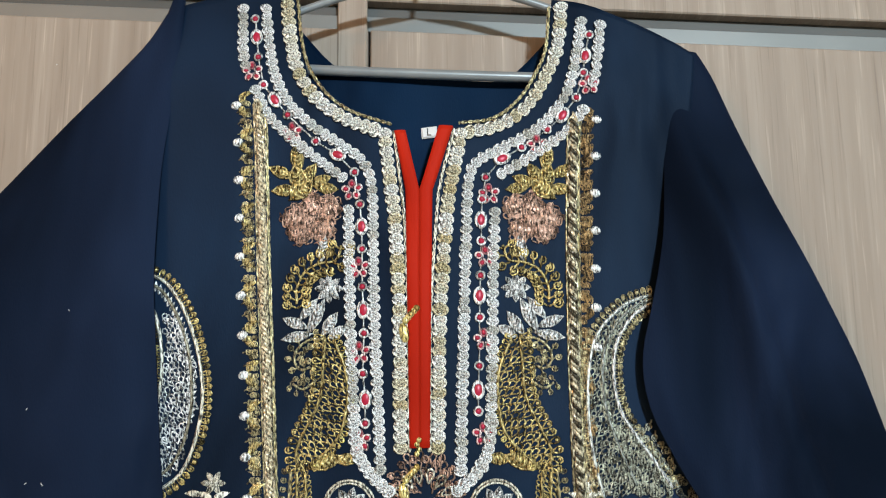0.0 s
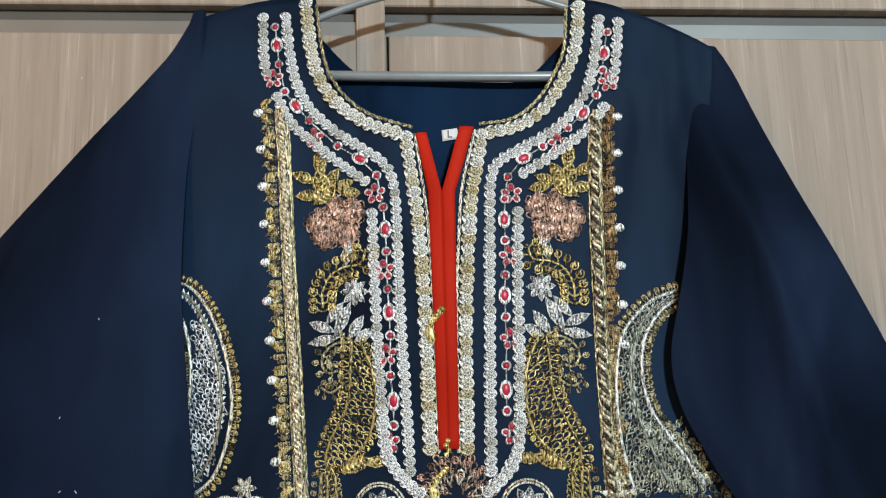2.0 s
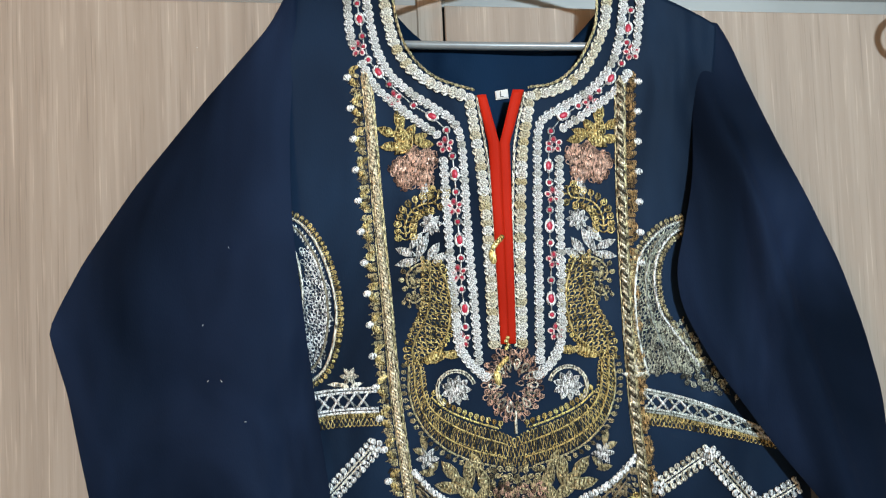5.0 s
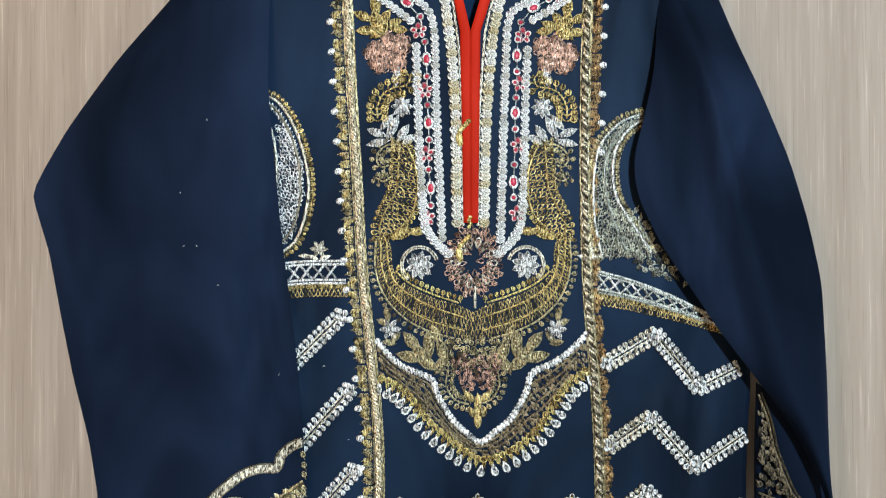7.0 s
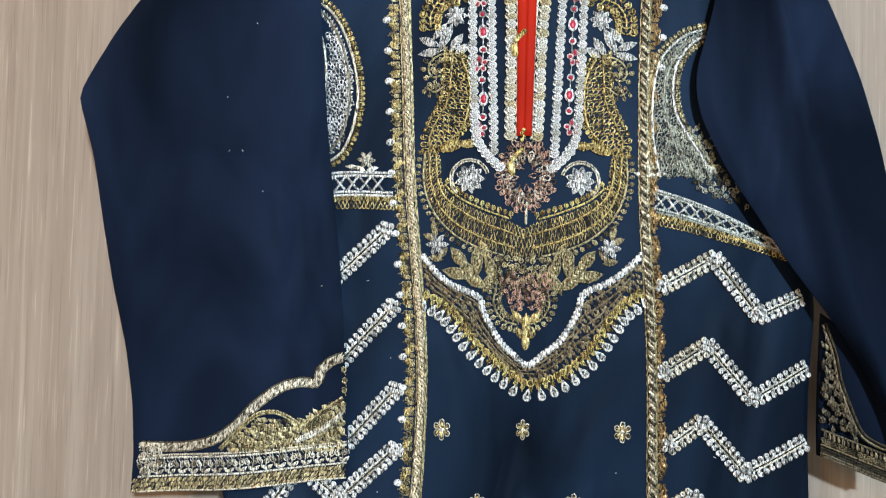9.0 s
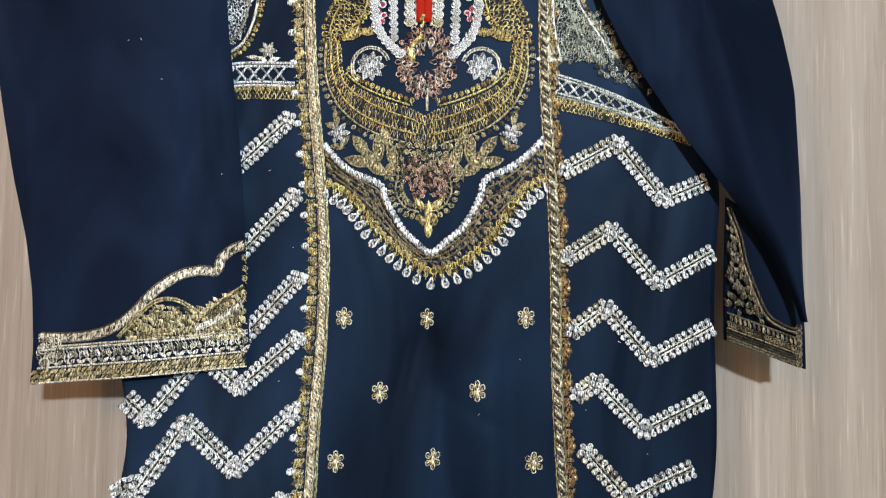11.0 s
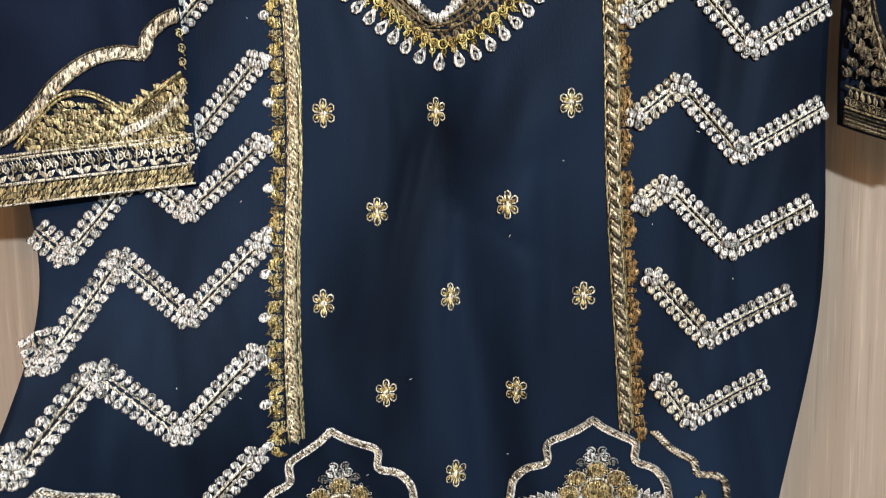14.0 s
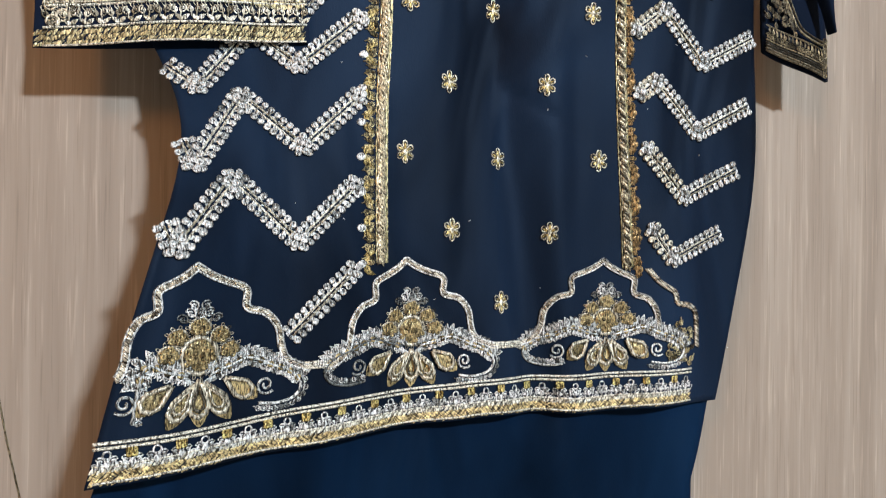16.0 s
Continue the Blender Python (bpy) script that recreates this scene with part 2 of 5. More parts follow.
def finish(name, shape, mat, parent=None, label="", smooth=True):
    me = bpy.data.meshes.new(name)
    v = np.concatenate(shape.v) if len(shape.v) else np.zeros((0, 3))
    off, up = np.zeros(3), parent
    while up is not None:
        off, up = off + np.array(up.location), up.parent
    me.from_pydata((v - off).tolist(), [], shape.f)
    me.materials.append(mat)
    me.polygons.foreach_set("use_smooth", [smooth] * len(me.polygons))
    me.update()
    ob = new(name, me)
    if parent is not None:
        ob.parent = parent
    if label:
        ob["label"] = label
    if name in STUFF:
        ob["kind"] = "stuff"
    return ob


STUFF = ("fringe", "hem_arch", "hem_flower", "hem_flower_base", "curl_branch", "rose_flower", "wedge_scroll", "crescent_wing", "wing_edge", "paisley_edging", "paisley_rim", "band_edging",
         "under_scroll", "bib_flower", "bib_lace", "gold_edging", "chevron_band", "paisley_lattice", "paisley_foot", "hem_scroll", "hem_vine", "hem_band",
         "cuff_lace", "cuff_vine", "cuff_arch", "point_scroll", "lattice_cross", "heart_spoke_ring", "stone_chain", "flower_heart", "blossom", "blossom_heart", "cuff_edge", "cuff", "slit_rosette", "paisley_plume", "braid", "chevron_core")


def ring_template(n=11, m=4, minor=0.24, inner=0.0):
    v, f = [], []

    def torus(big, small, lift):
        o = len(v)
        for i in range(n):
            a = 2 * math.pi * i / n
            for k in range(m):
                q = 2 * math.pi * k / m + 0.4
                rr = big + small * math.cos(q)
                v.append((rr * math.cos(a), rr * math.sin(a), lift + small * math.sin(q)))
        for i in range(n):
            for k in range(m):
                f.append((o + i * m + k, o + i * m + (k + 1) % m, o + (i + 1) % n * m + (k + 1) % m, o + (i + 1) % n * m + k))
    torus(1 - minor, minor, minor)
    if inner:
        torus(inner, minor * 0.75, minor * 1.3)
    return np.array(v), f


def swept_template(path2d, r, m=4, lift=None):
    s = Shape()
    pts = [(x, -(lift if lift is not None else r), z) for x, z in path2d]
    s.tube(pts, r, m)
    v = np.concatenate(s.v)
    return np.stack([v[:, 0], v[:, 2], -v[:, 1]], 1), s.f


def merged(*templates):
    v, f, o = [], [], 0
    for tv, tf in templates:
        v.append(tv)
        f += [tuple(i + o for i in q) for q in tf]
        o += len(tv)
    return np.concatenate(v), f


def leaf_template(n=15, m=6, ridge=0.30):
    v, f = [], []
    for i in range(n + 1):
        t = i / n
        w = math.sin(math.pi * t ** 0.8) * 0.9 + 0.02
        for k in range(m + 1):
            s = 2 * k / m - 1
            hgt = (1 - s * s) ** 0.5 * 0.55 * w * (1 + ridge * (1 if (i + abs(k - m // 2)) % 2 else -1)) - (0.14 if k == m // 2 else 0) * w
            v.append((s * w, 2 * t - 1 - 0.12 * abs(s), max(0.0, hgt)))
    for i in range(n):
        for k in range(m):
            a = i * (m + 1) + k
            f.append((a, a + 1, a + m + 2, a + m + 1))
    return np.array(v), f


def dome_template(n=9, m=4):
    v, f = [(0, 0, 1.0)], []
    for j in range(1, m + 1):
        q = math.pi / 2 * j / m
        for i in range(n):
            a = 2 * math.pi * i / n
            v.append((math.sin(q) * math.cos(a), math.sin(q) * math.sin(a), math.cos(q)))
    for i in range(n):
        f.append((0, 1 + i, 1 + (i + 1) % n))
    for j in range(m - 1):
        for i in range(n):
            a, b = 1 + j * n + i, 1 + j * n + (i + 1) % n
            f.append((a, a + n, b + n, b))
    return np.array(v, dtype=float), f


def spiral(turns, r0, r1, n, start=0.0):
    return [((r0 + (r1 - r0) * i / (n - 1)) * math.cos(start + 2 * math.pi * turns * i / (n - 1)),
             (r0 + (r1 - r0) * i / (n - 1)) * math.sin(start + 2 * math.pi * turns * i / (n - 1))) for i in range(n)]


RING = ring_template()
COIL = merged(ring_template(12, 4, 0.17), swept_template(spiral(1.4, 0.12, 0.62, 13), 0.13, 4, 0.2))
TINY = merged(ring_template(9, 3, 0.42), swept_template([(-0.3, -0.2), (0.1, 0.35), (0.35, 0.1)], 0.18, 3, 0.2))
CURL = swept_template(spiral(1.35, 0.22, 0.85, 15) + [(0.62, -1.35)], 0.16)
CURL_BACK = (CURL[0] * np.array([-1, 1, 1]), [tuple(reversed(q)) for q in CURL[1]])
DROP = swept_template([(0.0, -1.3), (-0.35, -0.6), (-0.62, 0.0), (-0.5, 0.55), (0, 0.8), (0.5, 0.55), (0.62, 0.0), (0.35, -0.6), (0.0, -1.3)], 0.17)
LEAF = leaf_template()
LACE = merged(swept_template([(0.0, -1.0), (-0.45, -0.62), (-0.78, -0.1), (-0.62, 0.42), (0.0, 1.0), (0.62, 0.42), (0.78, -0.1), (0.45, -0.62), (0.0, -1.0)], 0.15, 4),
              swept_template([(0.0, -1.2), (0.02, -0.2), (0.0, 0.85)], 0.10, 4),
              *[swept_template([(-0.55, q + 0.22), (0.0, q), (0.55, q + 0.22)], 0.12, 4, 0.2) for q in (-0.55, -0.25, 0.05, 0.35)])
DOME = dome_template()
PETALS = merged(*[(np.stack([DROP[0][:, 0] * 0.36 * -math.sin(a) + (DROP[0][:, 1] * 0.36 + 0.58) * math.cos(a),
                             DROP[0][:, 0] * 0.36 * math.cos(a) + (DROP[0][:, 1] * 0.36 + 0.58) * math.sin(a), DROP[0][:, 2] * 0.5], 1), DROP[1])
                  for a in [math.pi / 2 + k * math.pi / 3 for k in range(6)]],
                (DOME[0] * 0.26, DOME[1]))


def smooth_path(ctrl, step):
    """Points (x, z, angle) every step along a Catmull-Rom curve."""
    p = [np.array(q, dtype=float) for q in ctrl]
    p = [2 * p[0] - p[1]] + p + [2 * p[-1] - p[-2]]
    fine = []
    for i in range(1, len(p) - 2):
        for t in np.linspace(0, 1, 24, endpoint=False):
            fine.append(0.5 * (2 * p[i] + (p[i + 1] - p[i - 1]) * t + (2 * p[i - 1] - 5 * p[i] + 4 * p[i + 1] - p[i + 2]) * t ** 2
                               + (3 * p[i] - p[i - 1] - 3 * p[i + 1] + p[i + 2]) * t ** 3))
    fine.append(p[-2])
    return resampled(fine, step)


def straight_path(ctrl, step):
    return resampled([np.array(q, dtype=float) for q in ctrl], step)


def resampled(fine, step):
    fine = np.array(fine)
    d = np.concatenate([[0], np.cumsum(np.linalg.norm(np.diff(fine, axis=0), axis=1))])
    n = max(1, round(d[-1] / step))
    at = np.linspace(0, d[-1], n + 1)
    x, z = np.interp(at, d, fine[:, 0]), np.interp(at, d, fine[:, 1])
    dx, dz = np.gradient(x), np.gradient(z)
    return [(a, b, math.atan2(q, p)) for a, b, p, q in zip(x, z, dx, dz)]


def offset(path, by):
    return [(x - by * math.sin(a), z + by * math.cos(a), a) for x, z, a in path]


def xz(path):
    return [(x, z) for x, z, _ in path]


def inside(x, z, poly):
    hit = False
    for i in range(len(poly)):
        (x1, z1), (x2, z2) = poly[i - 1], poly[i]
        if (z1 > z) != (z2 > z) and x < (x2 - x1) * (z - z1) / (z2 - z1) + x1:
            hit = not hit
    return hit


def filled(shape, poly, template, gap, size, angle=None, jitter=0.25, h=0.0005, stretch=1.0):
    """Motifs set in staggered rows inside an outline."""
    x0, x1 = min(p[0] for p in poly), max(p[0] for p in poly)
    z0, z1 = min(p[1] for p in poly), max(p[1] for p in poly)
    row, z = 0, z0
    while z < z1:
        x = x0 + (gap / 2 if row % 2 else 0)
        while x < x1:
            px, pz = x + random.uniform(-jitter, jitter) * gap, z + random.uniform(-jitter, jitter) * gap
            if inside(px, pz, poly):
                a = random.uniform(0, 6.28) if angle is None else angle + random.uniform(-0.35, 0.35)
                k = size * random.uniform(0.85, 1.15)
                shape.stamp(template, px, pz, k, k * stretch, a, h + random.uniform(0, 0.0008))
            x += gap
        row, z = row + 1, z + gap * 0.86


def flipped(pts):
    return [(0.004 - x, z) for x, z in pts]


def satin(shape, path, width, gap=0.0021, r=0.0011, lean=0.9):
    """A ribbon of slanting stitches along a path."""
    for x, z, a in resampled([np.array(q[:2]) for q in path], gap):
        b = a + lean
        dx, dz = math.cos(b) * width / 2, math.sin(b) * width / 2
        shape.cord([(x - dx, z - dz), (x, z), (x + dx, z + dz)], r, 0.0012, 4)


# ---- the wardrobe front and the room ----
# slope of door tops, rails and upper panel, set to fit the camera's view
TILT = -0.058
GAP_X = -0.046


def slab(corners, y0, y1):
    """A flat board: its outline in x, z, between two depths, with slightly eased front edges."""
    s = Shape()
    n = len(corners)
    cx, cz = sum(p[0] for p in corners) / n, sum(p[1] for p in corners) / n
    e = 0.0012
    ring = lambda y, k: [(x - math.copysign(k, x - cx), y, z - math.copysign(k, z - cz)) for x, z in corners]
    v = ring(y0, e) + ring(y0 + e, 0) + ring(y1, 0)
    f = [tuple(range(n)), tuple(range(3 * n - 1, 2 * n - 1, -1))]
    for j in range(2):
        for i in range(n):
            k = (i + 1) % n
            f.append((j * n + i, (j + 1) * n + i, (j + 1) * n + k, j * n + k))
    s.add(v, f)
    return s


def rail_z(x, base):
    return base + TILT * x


def structure(name, shape, mat, label, category):
    return tagged(finish(name, shape, mat, None, "", False), label, category, "", "structure")


def board(name, x0, x1, low0, low1, top0, top1, y0, y1, mat, label, category):
    return structure(name, slab([(x0, low0), (x1, low1), (x1, top1), (x0, top0)], y0, y1), mat, label, category)


WALL_Y = 0.056
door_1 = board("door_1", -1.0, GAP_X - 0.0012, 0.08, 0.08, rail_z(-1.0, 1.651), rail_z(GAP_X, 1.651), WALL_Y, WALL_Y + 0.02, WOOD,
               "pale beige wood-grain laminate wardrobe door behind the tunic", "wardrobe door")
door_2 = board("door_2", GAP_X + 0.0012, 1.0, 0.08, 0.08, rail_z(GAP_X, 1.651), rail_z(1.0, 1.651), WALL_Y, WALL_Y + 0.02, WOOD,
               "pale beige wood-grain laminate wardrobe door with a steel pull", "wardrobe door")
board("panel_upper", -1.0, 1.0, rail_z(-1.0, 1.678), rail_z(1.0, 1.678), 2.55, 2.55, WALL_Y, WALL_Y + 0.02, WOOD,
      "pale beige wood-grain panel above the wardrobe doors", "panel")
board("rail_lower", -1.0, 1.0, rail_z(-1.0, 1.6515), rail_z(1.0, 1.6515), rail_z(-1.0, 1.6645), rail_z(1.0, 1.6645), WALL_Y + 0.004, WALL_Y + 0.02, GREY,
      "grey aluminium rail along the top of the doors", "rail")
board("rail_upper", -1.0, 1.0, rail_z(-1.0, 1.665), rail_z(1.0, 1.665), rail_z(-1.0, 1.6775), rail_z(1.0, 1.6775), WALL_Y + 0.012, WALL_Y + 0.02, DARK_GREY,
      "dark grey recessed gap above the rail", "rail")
board("trim_stile", GAP_X - 0.027, GAP_X - 0.0016, 1.616, 1.6145, 1.72, 1.72, WALL_Y - 0.003, WALL_Y - 0.0002, WOOD,
      "small pale wood filler strip at the door joint", "trim")
board("backing", -1.0, 1.0, 0.0, 0.0, 2.6, 2.6, WALL_Y + 0.021, WALL_Y + 0.05, DARK_GREY, "dark carcass behind the wardrobe doors", "wardrobe carcass")


def box(name, lo, hi, mat, label, category):
    s = Shape()
    v = [(x, y, z) for x in (lo[0], hi[0]) for y in (lo[1], hi[1]) for z in (lo[2], hi[2])]
    s.add(v, [(0, 1, 3, 2), (4, 6, 7, 5), (0, 4, 5, 1), (2, 3, 7, 6), (0, 2, 6, 4), (1, 5, 7, 3)])
    return structure(name, s, mat, label, category)


box("floor", (-2.2, -4.0, -0.06), (2.2, 0.2, 0.0), TILE, "plain tan floor of the room", "floor")
box("ceiling", (-2.2, -4.0, 2.6), (2.2, 0.2, 2.66), PAINT, "plain warm painted ceiling", "ceiling")
box("wall_west", (-2.26, -4.0, 0.0), (-2.2, 0.2, 2.6), PAINT, "plain warm painted wall", "wall")
box("wall_east", (2.2, -4.0, 0.0), (2.26, 0.2, 2.6), PAINT, "plain warm painted wall", "wall")
box("wall_south", (-2.2, -4.06, 0.0), (2.2, -4.0, 2.6), PAINT, "plain warm painted wall behind the camera", "wall")
box("wall_north_left", (-2.2, WALL_Y, 0.0), (-1.002, 0.1, 2.6), PAINT, "plain warm painted wall beside the wardrobe", "wall")
box("wall_north_right", (1.002, WALL_Y, 0.0), (2.2, 0.1, 2.6), PAINT, "plain warm painted wall beside the wardrobe", "wall")

# a fine dark crack in the laminate of the door
crack = Shape()
crack.tube([(-0.409, WALL_Y - 0.0001, 0.74), (-0.399, WALL_Y - 0.0001, 0.70), (-0.391, WALL_Y - 0.0001, 0.655), (-0.379, WALL_Y - 0.0001, 0.60)], 0.0008, 4)
finish("scratch", crack, BROWN, door_1, "fine dark scratch")

# the steel pull of the second door
pull = Shape()
loop = []
for k in range(40):
    a = 2 * math.pi * k / 40
    cx = 0.428 + (0.035 if math.cos(a) > 0 else 0) * 1.6
    loop.append((cx + 0.021 * math.cos(a), WALL_Y - 0.030, 1.606 + 0.021 * math.sin(a)))
pull.tube(loop, 0.0035, 8, True)
grip = finish("pull", pull, STEEL, door_2, "rounded steel loop pull")
for k, px in enumerate((0.434, 0.482)):
    post = Shape()
    post.tube([(px, WALL_Y, 1.585), (px, WALL_Y - 0.015, 1.585), (px, WALL_Y - 0.030, 1.586)], 0.003, 8)
    finish("pull_post", post, STEEL, door_2)

# ---- the hanger ----
hanger = thing("clothes_hanger", "grey clothes hanger holding up the tunic by its shoulders", "hanger", at=(0.0, 0.012, 1.60))
part_bar, part_arm, part_hook = Shape(), Shape(), Shape()
part_bar.tube([(-0.185 + 0.37 * k / 12, 0.012, 1.5965 - 0.05 * (-0.185 + 0.37 * k / 12) - 0.0015 * math.sin(math.pi * k / 12)) for k in range(13)], 0.0042, 10)
finish("bar", part_bar, HANGER, hanger)
for end in ((-0.19, 1.612), (0.188, 1.598)):
    arm = Shape()
    pts = [np.array((0.006, 1.676)), np.array((0.006 + (end[0] - 0.006) * 0.35, 1.661)), np.array((0.006 + (end[0] - 0.006) * 0.75, 1.632)), np.array(end)]
    arm.tube([(x, 0.012, z) for x, z, _ in smooth_path(pts, 0.012)], 0.0032, 8)
    finish("arm", arm, HANGER, hanger)
hook = [(0.006, 0.012, 1.674), (0.006, 0.012, 1.715)]
for k in range(14):
    a = math.pi * (1.0 - 1.15 * k / 13)
    hook.append((0.026 + 0.02 * math.cos(a), 0.012, 1.735 + 0.02 * math.sin(a)))
part_hook.tube(hook, 0.0022, 8)
finish("hook", part_hook, STEEL, hanger, "steel hook")

# ---- the tunic ----
tunic = thing("embroidered_tunic", "navy long-sleeved tunic with gold and silver embroidery, on a hanger", "tunic", at=(0.0, 0.02, 0.60))

left_edge = curve_at([(0.55, -0.330), (0.60, -0.318), (0.67, -0.298), (0.70, -0.292), (0.764, -0.276), (0.80, -0.264), (0.834, -0.255), (0.874, -0.246), (0.91, -0.248), (0.94, -0.256),
                      (0.97, -0.274), (1.00, -0.288), (1.10, -0.303), (1.20, -0.292), (1.30, -0.255), (1.42, -0.222), (1.52, -0.208), (1.60, -0.203), (1.67, -0.20)])
right_edge = curve_at([(0.58, 0.212), (0.624, 0.226), (0.69, 0.241), (0.735, 0.2495), (0.78, 0.257), (0.835, 0.267), (0.89, 0.275), (0.94, 0.277), (1.00, 0.276), (1.04, 0.275), (1.10, 0.278), (1.16, 0.284),
                       (1.25, 0.262), (1.35, 0.225), (1.45, 0.206), (1.55, 0.208), (1.62, 0.212), (1.67, 0.214)])
top_edge = curve_at([(-0.22, 1.640), (-0.195, 1.651), (-0.144, 1.661), (-0.10, 1.664), (0.10, 1.656), (0.13, 1.651), (0.17, 1.630), (0.21, 1.607), (0.23, 1.592)])
hem_edge = curve_at([(-0.34, 0.664), (-0.295, 0.665), (-0.15, 0.664), (-0.065, 0.669), (0.0, 0.673), (0.10, 0.671), (0.208, 0.675), (0.28, 0.677)])
NECK_L = [(1.496, 0.0), (1.541, -0.011), (1.546, -0.030), (1.553, -0.052), (1.562, -0.067), (1.580, -0.083), (1.60, -0.089), (1.63, -0.094), (1.67, -0.098)]
NECK_R = [(1.496, 0.0), (1.545, 0.015), (1.548, 0.035), (1.555, 0.058), (1.565, 0.073), (1.585, 0.088), (1.61, 0.098), (1.64, 0.103), (1.67, 0.106)]


def neck(table, z):
    return float(np.interp(z, [p[0] for p in table], [p[1] for p in table]))


def cloth_half(sign):
    """One half of the front, from its side seam to the middle, the neckline or the slit."""
    s = Shape()
    zs = np.concatenate([np.linspace(0, 1.49, 120), np.linspace(1.496, 1.56, 26), np.linspace(1.565, 1.664, 16)])
    cols = 52
    verts, faces = [], []
    for i, zz in enumerate(zs):
        for k in range(cols + 1):
            t = k / cols
            z = float(zz)
            if z < 1.495:
                z = 0.68 + (1.49 - 0.68) * (z / 1.49)
            edge = left_edge(z) if sign < 0 else right_edge(z)
            mid = neck(NECK_L if sign < 0 else NECK_R, z)
            x = edge + (mid - edge) * t
            if z < 0.9:
                z += (hem_edge(x) - 0.68) * step01(0.9, 0.68, z)
            if z > 1.56:
                z = 1.56 + (z - 1.56) * (top_edge(x) - 1.56) / 0.104
            verts.append((x, drape(x, z), z))
    for i in range(len(zs) - 1):
        for k in range(cols):
            a = i * (cols + 1) + k
            q = (a, a + 1, a + cols + 2, a + cols + 1)
            faces.append(q if sign < 0 else tuple(reversed(q)))
    s.add(verts, faces)
    return s


def thick(ob, depth, out=-1.0):
    m = ob.modifiers.new("cloth", "SOLIDIFY")
    m.thickness, m.offset = depth, out
    return ob


both = cloth_half(-1)
other = cloth_half(1)
both.add(np.concatenate(other.v), other.f)
front = finish("front_panel", both, NAVY, tunic, "navy front with a round neck and a slit")
bm = bmesh.new()
bm.from_mesh(front.data)
bmesh.ops.remove_doubles(bm, verts=bm.verts, dist=0.00005)
bm.to_mesh(front.data)
bm.free()
thick(front, 0.0010)

# the longer back, seen in the neck opening and below the front hem
back = Shape()
bv, bf = [], []
for i in range(111):
    zz = 0.55 + (1.66 - 0.55) * i / 110
    for k in range(73):
        t = k / 72
        z = zz
        x0, x1 = left_edge(max(z, 0.62)) + 0.002, right_edge(max(z, 0.60)) - 0.002
        if z < 0.9:
            x0 += 0.004 * step01(0.9, 0.7, z)
        x = x0 + (x1 - x0) * t
        if z > 1.50:
            crest = 1.5945 - 0.05 * x + 0.062 * step01(0.055, 0.135, abs(x - 0.003)) - 0.012 * step01(0.15, 0.21, abs(x))
            crest = min(crest, top_edge(x))
            z = 1.50 + (z - 1.50) * (crest - 1.50) / 0.16
        y = 0.021 + 0.002 * math.sin(x * 30 + z * 4) + 0.0035 * step01(0.74, 0.62, z) * (bell(x + 0.075, 0.006) + bell(x + 0.048, 0.006)) * -1.5
        y += 0.006 * step01(0.75, 0.6, z) * math.sin(x * 48 + 0.8) + 0.92 * flare(x, z)
        bv.append((x, y, z))
for i in range(110):
    for k in range(72):
        a = i * 73 + k
        bf.append((a, a + 1, a + 74, a + 73))
back.add(bv, bf)
thick(finish("back_panel", back, LINING, tunic, "plain navy back panel hanging below the front hem"), 0.0010, 1.0)


def tube_sleeve(rows, left, right, base, half, wrinkle, cols=30):
    """A flattened sleeve: at each height z, from left(z) to right(z), rounded at both edges."""
    s = Shape()
    verts, faces = [], []
    ringn = 2 * cols
    for z, shift in rows:
        a, b = left(z), right(z)
        for k in range(ringn):
            q = 2 * math.pi * k / ringn
            u = -math.cos(q)
            x = (a + b) / 2 + (b - a) / 2 * u
            fat = half(z) * (1 - abs(u) ** 3.2)
            front = math.sin(q) > 0
            y = base(x, z) + (-fat if front else fat)
            if front:
                y += wrinkle(x, z) * (1 - abs(u) ** 4)
            verts.append((x, y, z + shift(x)))
    n = len(rows)
    for i in range(n - 1):
        for k in range(ringn):
            m = (k + 1) % ringn
            faces.append((i * ringn + k, i * ringn + m, (i + 1) * ringn + m, (i + 1) * ringn + k))
    s.add(verts, faces)
    return s


sl_out = curve_at([(0.95, -0.360), (1.00, -0.358), (1.05, -0.361), (1.10, -0.369), (1.16, -0.384), (1.22, -0.396), (1.28, -0.407), (1.337, -0.424), (1.36, -0.413),
                   (1.40, -0.390), (1.471, -0.340), (1.555, -0.272), (1.62, -0.214), (1.65, -0.197), (1.67, -0.195)], 4)
sl_in = curve_at([(0.95, -0.154), (1.01, -0.157), (1.095, -0.162), (1.18, -0.169), (1.30, -0.184), (1.43, -0.196), (1.52, -0.197), (1.60, -0.190), (1.67, -0.185)])


def left_wrinkle(x, z):
    return 0.0052 * math.sin((x + 0.45) * 40 - z * 9 + 1.5 * math.sin(z * 6)) * step01(1.55, 1.35, z) + 0.0030 * math.sin((x * 0.6 + z) * 47) * bell(z - 1.18, 0.14)


def cuff_z(x):
    return 0.9645 + 0.1 * (x + 0.36)


rows_left = []
for k in range(70):
    z = 0.965 + (1.655 - 0.965) * k / 69
    fade = step01(1.10, 0.965, z)
    rows_left.append((z, lambda x, fade=fade: fade * (cuff_z(x) - 0.965)))
sleeve = finish("sleeve", tube_sleeve(rows_left, sl_out, sl_in, lambda x, z: -0.0085 + 0.011 * step01(1.42, 1.60, z),
                                      lambda z: 0.008 - 0.005 * step01(1.42, 1.60, z), left_wrinkle), NAVY_SLEEVE, tunic, "navy sleeve folded over the front, with a gold cuff")

